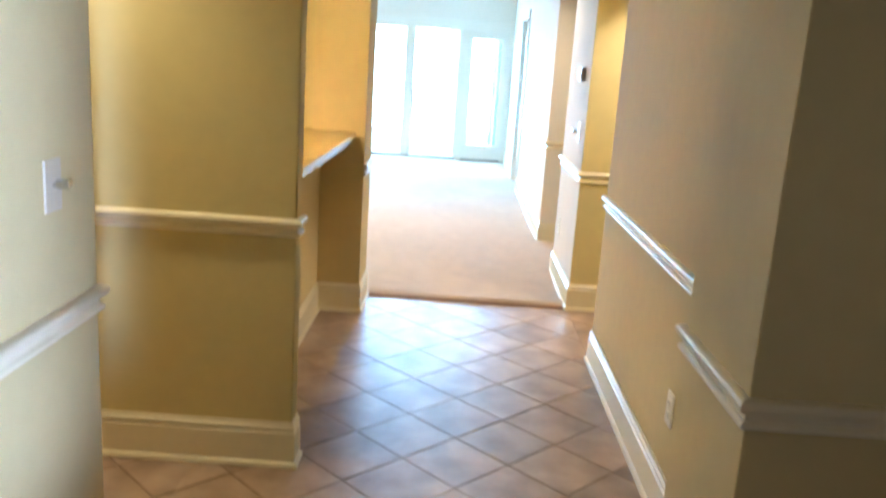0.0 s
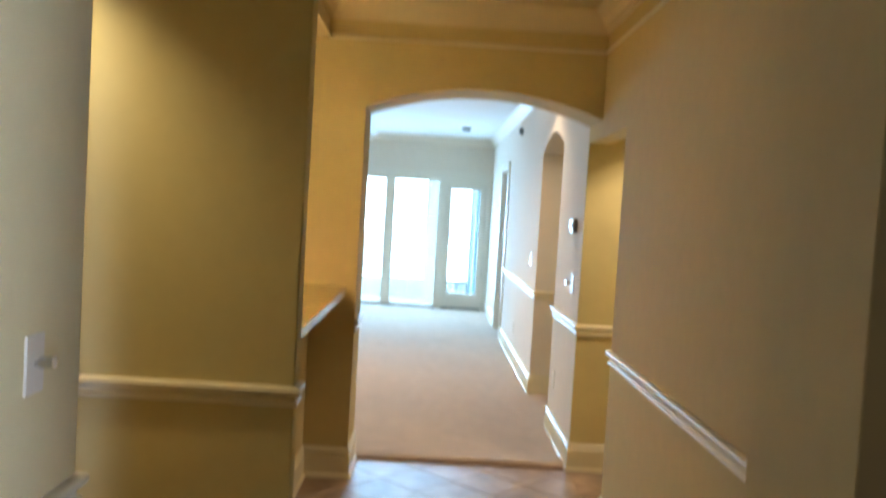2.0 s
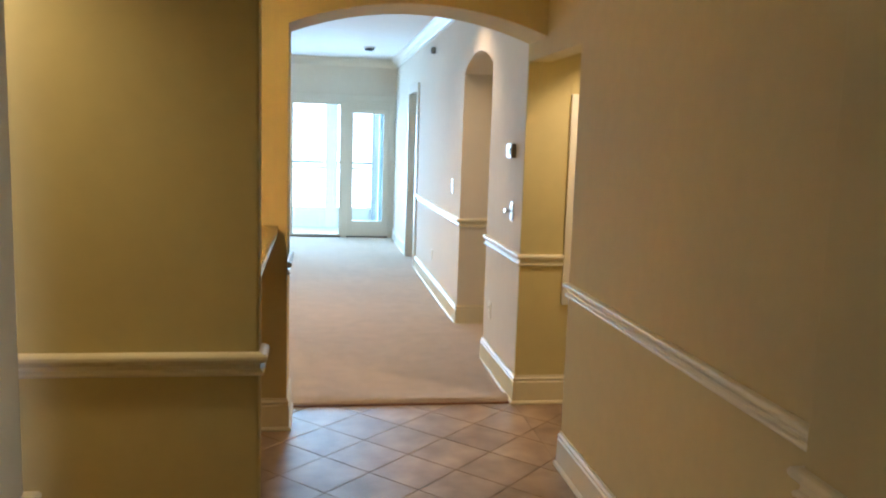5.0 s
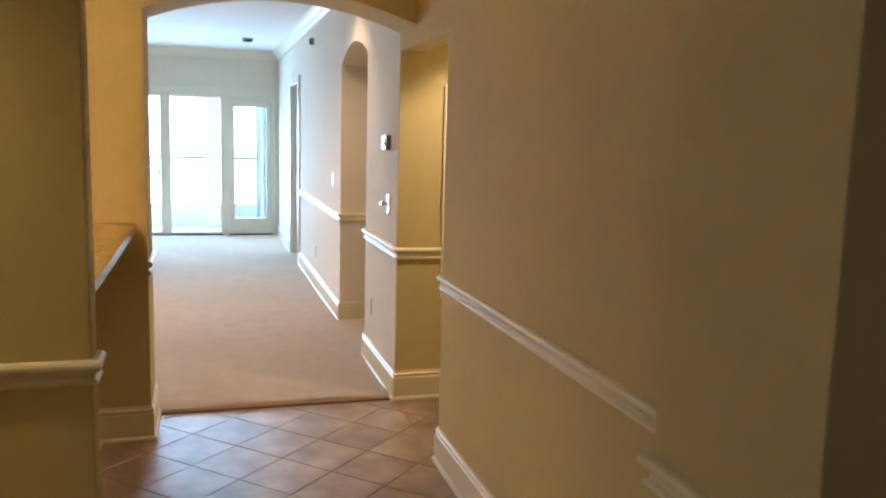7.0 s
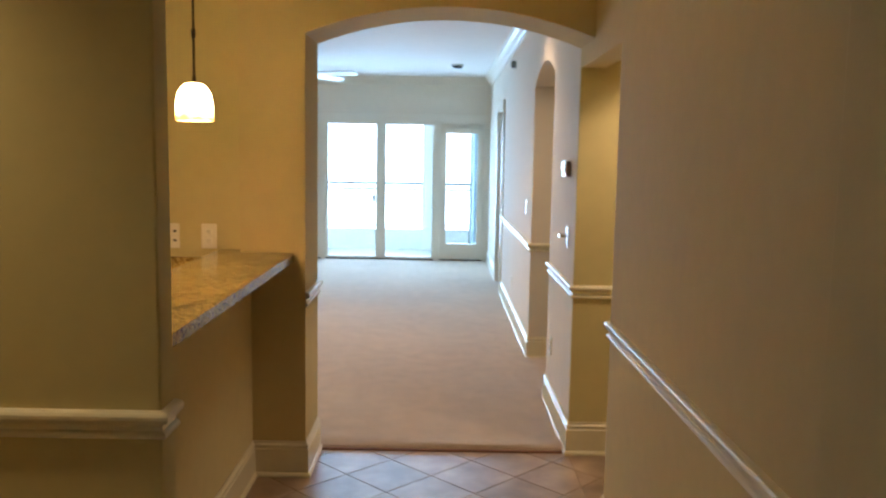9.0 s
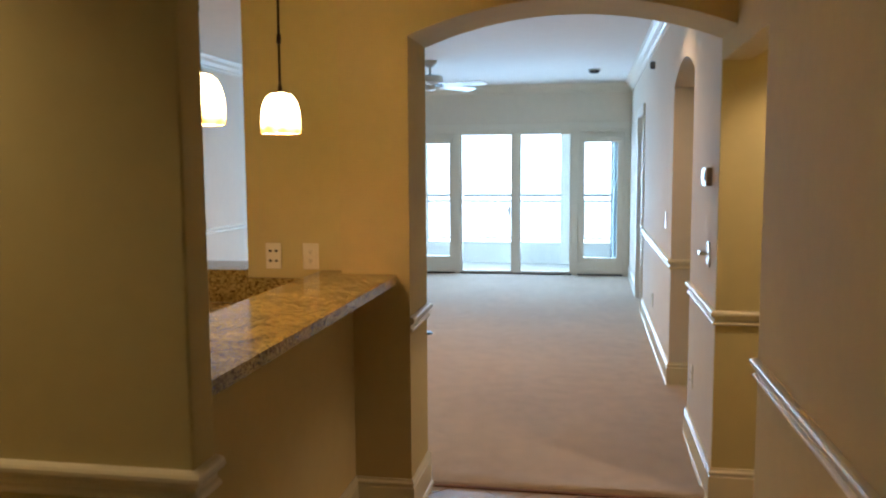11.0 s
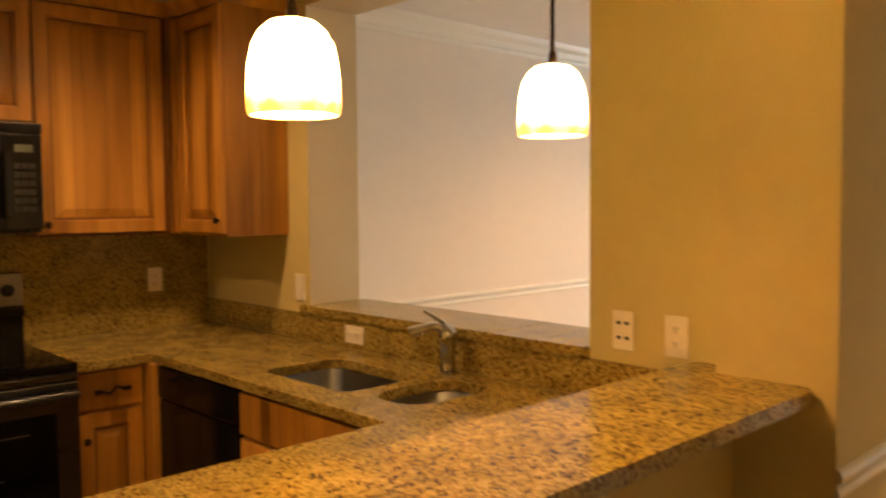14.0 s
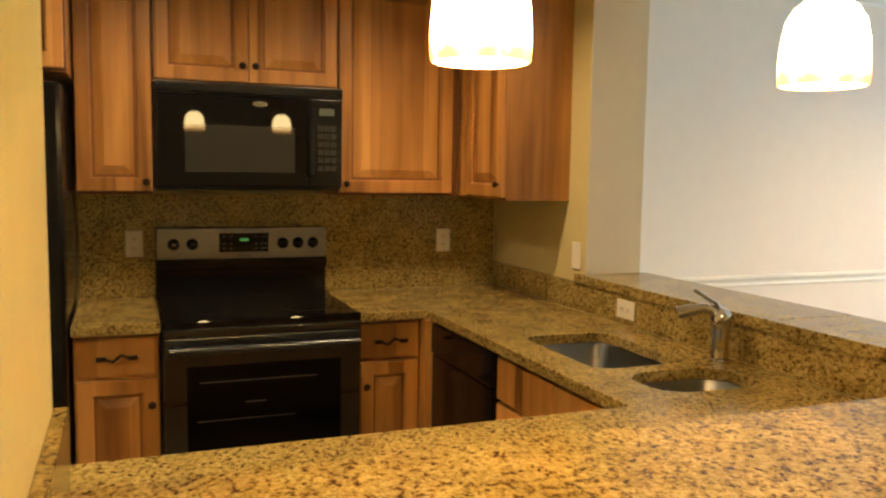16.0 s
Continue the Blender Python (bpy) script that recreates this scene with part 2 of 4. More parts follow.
def tile_material():
    m = bpy.data.materials.new("glazed stone-look tile")
    m.use_nodes = True
    nt = m.node_tree
    b = nt.nodes["Principled BSDF"]
    b.inputs["IOR"].default_value = 1.8
    geo = nt.nodes.new("ShaderNodeNewGeometry")
    oi = nt.nodes.new("ShaderNodeObjectInfo")
    n1 = nt.nodes.new("ShaderNodeTexNoise")
    n1.noise_dimensions = "4D"
    n1.inputs["Scale"].default_value = 5
    n1.inputs["Detail"].default_value = 6
    tens = nt.nodes.new("ShaderNodeMath")
    tens.operation = "MULTIPLY"
    tens.inputs[1].default_value = 40
    nt.links.new(oi.outputs["Random"], tens.inputs[0])
    nt.links.new(tens.outputs[0], n1.inputs["W"])
    nt.links.new(geo.outputs["Position"], n1.inputs[0])
    r = ramp(nt, [(0.32, (0.175, 0.11, 0.066)), (0.46, (0.275, 0.182, 0.112)), (0.56, (0.34, 0.232, 0.147)), (0.7, (0.43, 0.305, 0.20))])
    nt.links.new(n1.outputs[0], r.inputs[0])
    rng = nt.nodes.new("ShaderNodeMapRange")
    rng.inputs[3].default_value, rng.inputs[4].default_value = 0.93, 1.06
    nt.links.new(oi.outputs["Random"], rng.inputs[0])
    sc = nt.nodes.new("ShaderNodeVectorMath")
    sc.operation = "SCALE"
    nt.links.new(r.outputs[0], sc.inputs[0])
    nt.links.new(rng.outputs[0], sc.inputs["Scale"])
    nt.links.new(sc.outputs[0], b.inputs["Base Color"])
    r2 = nt.nodes.new("ShaderNodeMapRange")
    r2.inputs[3].default_value, r2.inputs[4].default_value = 0.34, 0.40
    nt.links.new(n1.outputs[0], r2.inputs[0])
    nt.links.new(r2.outputs[0], b.inputs["Roughness"])
    bp = nt.nodes.new("ShaderNodeBump")
    bp.inputs["Strength"].default_value = 0.05
    bp.inputs["Distance"].default_value = 0.004
    nt.links.new(n1.outputs[0], bp.inputs["Height"])
    nt.links.new(bp.outputs[0], b.inputs["Normal"])
    return m


def carpet_material():
    m = material("cut-pile carpet", (0.60, 0.45, 0.31), 0.95, 0, 1.0, 0.15, 0.9, 420)
    m.node_tree.nodes["Principled BSDF"].inputs["Sheen Weight"].default_value = 0.3
    for n in m.node_tree.nodes:
        if n.type == "BUMP":
            n.inputs["Distance"].default_value = 0.012
    return m


def shade_material():
    m = bpy.data.materials.new("lit alabaster glass")
    m.use_nodes = True
    nt = m.node_tree
    b = nt.nodes["Principled BSDF"]
    b.inputs["Base Color"].default_value = (0.8, 0.62, 0.36, 1)
    b.inputs["Roughness"].default_value = 0.25
    tc = nt.nodes.new("ShaderNodeTexCoord")
    n1 = nt.nodes.new("ShaderNodeTexNoise")
    n1.inputs["Scale"].default_value = 28
    n1.inputs["Detail"].default_value = 3
    nt.links.new(tc.outputs["Object"], n1.inputs[0])
    sep = nt.nodes.new("ShaderNodeSeparateXYZ")
    nt.links.new(tc.outputs["Object"], sep.inputs[0])
    rz = nt.nodes.new("ShaderNodeMapRange")
    rz.inputs[1].default_value, rz.inputs[2].default_value = 0.010, 0.075
    nt.links.new(sep.outputs[2], rz.inputs[0])
    mul = nt.nodes.new("ShaderNodeMath")
    mul.operation = "MULTIPLY_ADD"
    mul.inputs[1].default_value = 0.7
    nt.links.new(n1.outputs[0], mul.inputs[0])
    nt.links.new(rz.outputs[0], mul.inputs[2])
    r = ramp(nt, [(0.3, (1.0, 0.46, 0.09)), (0.75, (1.0, 0.62, 0.20)), (1.0, (1.0, 0.72, 0.29))])
    nt.links.new(mul.outputs[0], r.inputs[0])
    nt.links.new(r.outputs[0], b.inputs["Emission Color"])
    st = nt.nodes.new("ShaderNodeMapRange")
    st.inputs[1].default_value, st.inputs[2].default_value = 0.36, 1.1
    st.inputs[3].default_value, st.inputs[4].default_value = 3.4, 37.0
    nt.links.new(mul.outputs[0], st.inputs[0])
    nt.links.new(st.outputs[0], b.inputs["Emission Strength"])
    return m


def glass_material():
    m = bpy.data.materials.new("clear glass")
    m.use_nodes = True
    nt = m.node_tree
    nt.nodes.remove(nt.nodes["Principled BSDF"])
    out = nt.nodes["Material Output"]
    tr = nt.nodes.new("ShaderNodeBsdfTransparent")
    tr.inputs[0].default_value = (0.95, 0.98, 0.97, 1)
    gl = nt.nodes.new("ShaderNodeBsdfGlossy")
    gl.inputs["Roughness"].default_value = 0.02
    fr = nt.nodes.new("ShaderNodeFresnel")
    mix = nt.nodes.new("ShaderNodeMixShader")
    nt.links.new(fr.outputs[0], mix.inputs[0])
    nt.links.new(tr.outputs[0], mix.inputs[1])
    nt.links.new(gl.outputs[0], mix.inputs[2])
    nt.links.new(mix.outputs[0], out.inputs[0])
    return m


def glow(name, colour, strength):
    m = bpy.data.materials.new(name)
    m.use_nodes = True
    b = m.node_tree.nodes["Principled BSDF"]
    b.inputs["Base Color"].default_value = (*colour, 1)
    b.inputs["Emission Color"].default_value = (*colour, 1)
    b.inputs["Emission Strength"].default_value = strength
    return m


M_GRANITE, M_WOOD, M_TILE, M_CARPET, M_SHADE, M_GLASS = granite(), wood(), tile_material(), carpet_material(), shade_material(), glass_material()
M_CANGLOW = glow("lit downlight lens", (1.0, 0.8, 0.5), 6)
M_CLOCK = glow("green clock digits", (0.1, 0.6, 0.15), 0.12)
# glow for the blown-out daylight outside; it lights balcony and rooms too
M_OUTGLOW = glow("glow for outside daylight", (0.66, 0.87, 1.0), 6.5)
# dark brown that paints shade behind cabinet doors and under the carpet edge
M_GAPSHADE = material("dark brown for gap shade", (0.15, 0.055, 0.018), 0.4, 0, 6, 0.25, 0.05, 40, (6, 6, 0.6))
M_BRASS = material("aged brass", (0.42, 0.27, 0.11), 0.35, 0.9, 30, 0.2)

# ---------------------------------------------------------------- building helpers


def box(bm, x0, x1, y0, y1, z0, z1, bevel=0.0):
    m = Matrix.LocRotScale(((x0 + x1) / 2, (y0 + y1) / 2, (z0 + z1) / 2), None, (abs(x1 - x0), abs(y1 - y0), abs(z1 - z0)))
    made = bmesh.ops.create_cube(bm, size=1, matrix=m)
    if bevel:
        edges = {e for v in made["verts"] for e in v.link_edges}
        bmesh.ops.bevel(bm, geom=list(edges), offset=bevel, segments=2, profile=0.6, affect="EDGES")
    return bm


def tube(bm, a, b, r0, r1=None, n=16):
    a, b = Vector(a), Vector(b)
    d = b - a
    turn = d.to_track_quat("Z", "Y").to_matrix().to_4x4()
    bmesh.ops.create_cone(bm, cap_ends=True, segments=n, radius1=r0, radius2=r0 if r1 is None else r1, depth=d.length,
                          matrix=Matrix.Translation((a + b) / 2) @ turn)
    return bm


def lathe(bm, profile, centre, n=32):
    """Turns (radius, height) pairs round the upright axis at centre."""
    rings = []
    for r, z in profile:
        rings.append([bm.verts.new((centre[0] + r * math.cos(2 * math.pi * k / n), centre[1] + r * math.sin(2 * math.pi * k / n), centre[2] + z)) for k in range(n)])
    for lo, hi in zip(rings, rings[1:]):
        for k in range(n):
            bm.faces.new((lo[k], lo[(k + 1) % n], hi[(k + 1) % n], hi[k]))
    return bm


def prism(bm, outline, axis, a, b):
    """Extrudes an outline of pairs along an axis from a to b."""
    def at(p, q, w):
        return {"x": (w, p, q), "y": (p, w, q), "z": (p, q, w)}[axis]
    lo = [bm.verts.new(at(p, q, a)) for p, q in outline]
    hi = [bm.verts.new(at(p, q, b)) for p, q in outline]
    n = len(outline)
    bm.faces.new(lo)
    bm.faces.new(hi[::-1])
    for k in range(n):
        bm.faces.new((lo[k], hi[k], hi[(k + 1) % n], lo[(k + 1) % n]))
    return bm


def mesh_of(name, bm, mat, smooth=False):
    bmesh.ops.recalc_face_normals(bm, faces=bm.faces)
    me = bpy.data.meshes.new(name)
    bm.to_mesh(me)
    bm.free()
    me.materials.append(mat)
    if smooth:
        me.shade_smooth()
        me.set_sharp_from_angle(angle=radians(40))
    return me


def part(name, bm, mat, parent, label="", smooth=False):
    ob = new(name, mesh_of(name, bm, mat, smooth))
    ob.parent = parent
    if parent.type == "EMPTY":
        ob.matrix_parent_inverse = Matrix.Translation(parent.location).inverted()
    return tagged(ob, label) if label else ob


def solid(name, bm, mat, label="", category="", kind="", group="", smooth=False):
    return tagged(new(name, mesh_of(name, bm, mat, smooth)), label, category, group, kind)


def thing(name, place, label, category, group=""):
    ob = new(name)
    ob.location = place
    ob.empty_display_size = 0.1
    return tagged(ob, label, category, group)


def B(*a, **k):
    return box(bmesh.new(), *a, **k)


def structure(name, mat, *boxes, bevel=0.0, label="", category="wall"):
    groups = [[b] for b in boxes] if category == "wall" else [boxes]
    for group in groups:
        bm = bmesh.new()
        for b in group:
            box(bm, *b, bevel=bevel)
        made = solid(name, bm, mat, label, category, "structure")
    return made


def arch_outline(x0, x1, spring, apex, top, n=24):
    """The outline of the wall above a flat segmental arch."""
    half, rise = (x1 - x0) / 2, apex - spring
    r = (half * half + rise * rise) / (2 * rise)
    cx, cz = (x0 + x1) / 2, apex - r
    a = math.asin(half / r)
    pts = [(cx + r * math.sin(-a + 2 * a * k / n), cz + r * math.cos(-a + 2 * a * k / n)) for k in range(n + 1)]
    return pts + [(x1, top), (x0, top)]


# ---------------------------------------------------------------- the shell
LOW, HIGH = 2.42, 2.64
FAR = 7.70
HALL_Y0, ARCH_F, ARCH_B = -3.065, -0.37, 0.0
structure("wall_east_hall", M_WALL, (0, 0.12, -3.065, -0.94, 0, LOW + 0.3), (0, 0.12, -0.94, -0.02, 1.965, LOW + 0.3),
          label="beige painted hall wall with a flat-topped opening", category="wall")
structure("wall_east_living", M_LIVING, (0, 0.30, 0.0, 0.92, 0, 2.9), (0, 0.30, 2.0, 4.95, 0, 2.9), (0, 0.30, 4.95, 5.80, 2.06, 2.9), (0, 0.30, 5.80, FAR, 0, 2.9),
          label="pale painted living room wall", category="wall")
bm = prism(bmesh.new(), arch_outline(0.92, 2.0, 2.04, 2.165, 2.9), "x", 0.0, 0.30)
solid("wall_east_arch_head", bm, M_LIVING, "pale wall over a shallow arched opening", "wall", "structure")
# the room behind the side opening, and the lobby behind the arched opening
structure("wall_side_hall", M_WALL_LAMP, (0.0, 0.301, -0.02, -0.0005, 0, LOW + 0.3), (0.301, 1.9, -0.02, 0.1, 0, LOW), (0.121, 1.9, -1.08, -0.94, 0, LOW), (1.9, 2.0, -1.1, 0.1, 0, LOW), label="painted side hall walls, yellowed for lamplight")
structure("wall_lobby", M_WALL, (0.301, 1.5, 0.80, 0.90, 0, 2.5), (0.301, 1.5, 2.02, 2.12, 0, 2.5), (1.5, 1.6, 0.8, 2.12, 0, 2.5), label="beige lobby walls behind the arch")
structure("wall_closet", M_WALL, (0.301, 1.2, 4.8, 4.9, 0, 2.5), (0.301, 1.2, 5.85, 5.95, 0, 2.5), (1.2, 1.3, 4.8, 5.95, 0, 2.5), label="beige walls behind the doorway")
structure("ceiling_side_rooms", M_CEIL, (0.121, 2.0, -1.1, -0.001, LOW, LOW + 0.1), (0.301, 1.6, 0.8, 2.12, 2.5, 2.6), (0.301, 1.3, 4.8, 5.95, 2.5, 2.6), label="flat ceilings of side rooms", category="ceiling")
# entrance: jamb block with shallow barrel arch
structure("wall_entry_jamb", M_WALL, (-0.172, 0.55, -3.52, HALL_Y0, 0, LOW), bevel=0.004, label="beige pier beside the entrance arch")
bm = prism(bmesh.new(), arch_outline(-1.665, -0.1721, 2.10, 2.235, LOW), "y", -3.52, HALL_Y0)
solid("wall_entry_arch", bm, M_WALL, "beige shallow arch over the entrance", "wall", "structure")
structure("wall_entry_west", M_WALL, (-1.80, -1.665, -5.05, HALL_Y0, 0, LOW), label="beige entrance wall")
structure("wall_entry_east", M_WALL, (0.35, 0.5, -5.05, -3.521, 0, LOW), label="beige entrance wall")
# runs on unseen past both sides of the entrance to shut sky light out
structure("wall_entry_front", M_WALL, (-2.7, -1.33, -5.20, -5.0501, 0, 2.6), (-0.36, 1.5, -5.20, -5.0501, 0, 2.6), (-1.33, -0.36, -5.20, -5.0501, 2.06, 2.6), label="beige wall around the entrance door")
structure("wall_corridor_outside", M_LIVING, (-2.6, 1.4, -6.9, -6.8, 0, 2.6), (-2.7, -2.6, -6.9, -5.2, 0, 2.6), (1.4, 1.5, -6.9, -5.2, 0, 2.6), label="pale corridor walls outside the entrance")
structure("wall_passage_south", M_WALL, (-4.6, -1.801, -3.20, HALL_Y0, 0, LOW), label="beige passage wall")
# column wall between hall and kitchen
structure("wall_column", M_WALL_LAMP, (-2.03, -1.312, -2.285, -2.192, 0, LOW), bevel=0.006, label="painted wall end at the breakfast bar, yellowed for lamplight")
# kitchen walls
structure("wall_kitchen_west", M_WALL_LAMP, (-4.6, -4.465, -3.065, 0.0, 0, LOW), label="kitchen wall, yellowed for lamplight")
structure("wall_kitchen_north", M_WALL_LAMP, (-4.464, -3.56, -0.27, 0.0, 0, LOW), (-3.56, -2.068, -0.27, 0.0, 0, 1.028), (-3.56, -2.068, -0.27, 0.0, 2.36, LOW),
          (-2.068, -1.60, -0.27, 0.0, 0, LOW), label="kitchen wall with a pass-through, yellowed for lamplight")
structure("trim_pass_through", M_CEIL, (-3.56, -3.557, -0.2695, 0.0, 1.0675, 2.36), (-3.556, -2.068, -0.2695, 0.0, 2.357, 2.36), label="pale painted lining of the pass-through", category="trim")
structure("wall_pier", M_WALL, (-1.60, -1.30, ARCH_F, ARCH_B, 0, LOW + 0.3), label="beige pier carrying the hall arch")
bm = prism(bmesh.new(), arch_outline(-1.2999, -0.0001, 2.06, 2.185, LOW + 0.3), "y", ARCH_F, ARCH_B)
solid("wall_hall_arch", bm, M_WALL, "beige shallow arch into the living room", "wall", "structure")
structure("wall_knee", M_WALL, (-1.68, -1.55, -2.187, -0.371, 0, 1.028), label="beige half wall below the breakfast bar")
# living and dining room
structure("wall_living_west", M_DINING, (-4.48, -4.36, 0.001, FAR, 0, 2.9), label="white dining room wall")
structure("wall_living_south", M_LIVING, (-4.36, -1.6, 0.0005, 0.006, LOW, 2.9), label="pale wall above the pass-through")
structure("wall_far", M_LIVING, (-4.48, -3.16, FAR, FAR + 0.16, 0, 2.9), (-3.16, -0.02, FAR, FAR + 0.16, 2.03, 2.9), (-0.02, 0.3, FAR, FAR + 0.16, 0, 2.9), label="pale wall with glazed doors")
structure("ceiling_living", M_CEILW, (-4.5, 0.3, 0.0, FAR + 0.16, HIGH, HIGH + 0.1), label="white living room ceiling", category="ceiling")
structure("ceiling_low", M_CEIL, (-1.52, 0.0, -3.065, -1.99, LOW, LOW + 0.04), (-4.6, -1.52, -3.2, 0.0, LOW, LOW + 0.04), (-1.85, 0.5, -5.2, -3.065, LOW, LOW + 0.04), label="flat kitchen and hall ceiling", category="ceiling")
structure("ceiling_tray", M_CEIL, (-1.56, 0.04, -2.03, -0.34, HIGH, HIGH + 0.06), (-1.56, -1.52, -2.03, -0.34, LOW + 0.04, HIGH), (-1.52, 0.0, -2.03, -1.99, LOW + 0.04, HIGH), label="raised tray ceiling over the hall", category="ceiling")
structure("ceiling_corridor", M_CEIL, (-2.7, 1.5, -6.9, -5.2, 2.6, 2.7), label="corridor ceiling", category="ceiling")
structure("floor", M_GROUT, (-4.6, 2.0, -6.9, 0.02, -0.10, -0.012), label="grout bed under the floor tiles", category="floor")

# carpet with a soft wavy front edge
bm = bmesh.new()
nx, ny = 60, 90
cols = [-4.36 + 5.86 * i / nx for i in range(nx + 1)]
rows = [0.012 + (FAR - 0.02) * (j / ny) ** 1.5 for j in range(ny + 1)]
grid = [[bm.verts.new((x, y + (0.012 * noise.noise((x * 4, 0.3, 0)) if j < 1 else 0),
         0.014 + (0.008 * noise.noise((x * 1.6, y * 1.6, 2)) + 0.009 * math.exp(-((y - 0.09 - 0.05 * math.sin(x * 3)) / 0.06) ** 2) if j else 0))) for x in cols] for j, y in enumerate(rows)]
for j in range(ny):
    for i in range(nx):
        bm.faces.new((grid[j][i], grid[j][i + 1], grid[j + 1][i + 1], grid[j + 1][i]))
front = [bm.verts.new((v.co.x, v.co.y - 0.012, -0.004)) for v in grid[0]]
for i in range(nx):
    bm.faces.new((front[i], front[i + 1], grid[0][i + 1], grid[0][i]))
solid("carpet", bm, M_CARPET, "tan cut-pile carpet with a rolled front edge", "carpet", "structure", smooth=True)
structure("floor_living", M_GROUT, (-4.5, 1.6, 0.021, FAR + 0.16, -0.1, -0.01), label="floor slab under the carpet", category="floor")

# added dark bar that paints the shade under the overhanging carpet edge
structure("trim_threshold", M_GAPSHADE, (-1.2985, -0.0015, -0.022, 0.006, -0.012, 0.007), bevel=0.003, label="dark strip painting the shade under the carpet edge", category="trim")

# ---------------------------------------------------------------- trim
RAIL = [(0, -0.034), (0.009, -0.034), (0.013, -0.031), (0.014, -0.026), (0.012, -0.021), (0.008, -0.018), (0.004, -0.016), (0.003, -0.006), (0.006, 0.000), (0.014, 0.003), (0.020, 0.008), (0.023, 0.014), (0.023, 0.022), (0.019, 0.028), (0.012, 0.031), (0, 0.032)]
BASE = [(0, 0), (0.026, 0), (0.026, 0.009), (0.021, 0.017), (0.014, 0.020), (0.014, 0.130), (0.008, 0.135), (0.008, 0.141), (0.013, 0.145), (0.013, 0.152), (0.006, 0.160), (0.005, 0.170), (0, 0.17)]
CROWN = [(0, -0.12), (0.012, -0.12), (0.018, -0.10), (0.03, -0.09), (0.05, -0.055), (0.075, -0.03), (0.085, -0.012), (0.09, 0.0), (0, 0.0)]


def run(bm, profile, a, b, side, z, ends=(0, 0)):
    """A moulding from a to b on the floor plan, standing out to its side (+1: left of the way), mitred by ends (-1 inner, 0 square, 1 outer)."""
    a, b = Vector(a), Vector(b)
    d = (b - a).normalized()
    n = Vector((-d.y, d.x)) * side
    lo = [bm.verts.new((*(a + n * p - d * p * ends[0]), z + q)) for p, q in profile]
    hi = [bm.verts.new((*(b + n * p + d * p * ends[1]), z + q)) for p, q in profile]
    k = len(profile)
    bm.faces.new(lo)
    bm.faces.new(hi[::-1])
    for i in range(k):
        bm.faces.new((lo[i], hi[i], hi[(i + 1) % k], lo[(i + 1) % k]))
    return bm


def trim(name, profile, z, runs, label, category, mat=None):
    bm = bmesh.new()
    for r in runs:
        run(bm, profile, r[0], r[1], r[2], z, r[3] if len(r) > 3 else (0, 0))
    return solid(name, bm, mat or M_TRIM, label, category, "structure")


RZ = 0.852
WALL_RUNS = {
    "hall_east": [((0, -3.065), (0, -0.94), 1, (0, 1)), ((0, -0.94), (0.12, -0.94), 1, (1, 0)), ((0, -0.02), (0, 0.92), 1, (1, 1)), ((1.9, -0.02), (0, -0.02), 1, (0, 1)),
                  ((0, 0.92), (0.3, 0.92), 1, (1, 0)), ((0.3, 2.0), (0, 2.0), 1, (0, 1)), ((0, 2.0), (0, 4.86), 1, (1, 0))],
    "entry": [((-0.172, -3.52), (-0.172, HALL_Y0), 1, (1, 1)), ((0.35, -3.52), (-0.172, -3.52), 1, (0, 1)), ((-0.172, HALL_Y0), (0, HALL_Y0), 1, (1, 0)),
              ((-1.665, -5.05), (-1.665, HALL_Y0), -1, (0, 1)), ((-1.665, HALL_Y0), (-1.80, HALL_Y0), -1, (1, 0))],
    "column": [((-2.03, -2.285), (-1.312, -2.285), -1, (0, 1)), ((-1.312, -2.285), (-1.312, -2.192), -1, (1, 0))],
    "pier": [((-1.30, ARCH_F), (-1.30, ARCH_B), -1, (1, 1))],
    "living": [((-4.36, FAR), (-4.36, 0.0), 1), ((-4.36, FAR), (-3.26, FAR), -1)],
}
for key, rr in WALL_RUNS.items():
    rr = [((0.2545, -0.02), *r[1:]) if r[0] == (1.9, -0.02) else r for r in rr]
    trim("trim_chair_rail", RAIL, RZ + (0.045 if key == "column" else 0.032 if key == "living" else 0), rr, "white moulded chair rail along the wall", "chair rail", M_TRIMW if key == "living" else None)
BASES = dict(WALL_RUNS)
BASES["pier"] = WALL_RUNS["pier"] + [((-1.55, ARCH_F), (-1.30, ARCH_F), -1, (0, 1)), ((-1.55, -2.188), (-1.55, ARCH_F), -1)]
for key, rr in BASES.items():
    trim("baseboard", BASE, 0.0, rr, "tall white moulded baseboard", "baseboard", M_TRIMW if key == "living" else None)
trim("baseboard", BASE, 0.0, [((0, 5.89), (0, FAR), 1)], "tall white moulded baseboard", "baseboard", M_TRIMW)
trim("trim_crown", CROWN, HIGH, [((0, 0.0), (0, FAR), 1, (0, -1)), ((-4.36, FAR), (0, FAR), -1, (-1, -1)), ((-4.36, 0.0), (-4.36, FAR), -1, (0, -1))], "white crown moulding at the living room ceiling", "crown moulding", M_TRIMW)
trim("trim_crown", CROWN, HIGH, [((-1.52, ARCH_F), (0, ARCH_F), -1, (-1, -1)), ((-1.52, -1.99), (-1.52, ARCH_F), -1, (-1, -1)), ((0, -1.99), (0, ARCH_F), 1, (-1, -1)), ((-1.52, -1.99), (0, -1.99), 1, (-1, -1))],
     "crown moulding inside the tray ceiling, coloured warm for lamplight", "crown moulding", M_CEIL)
LIP = [(0, 0), (0.016, 0), (0.016, 0.012), (0.006, 0.022), (0, 0.022)]
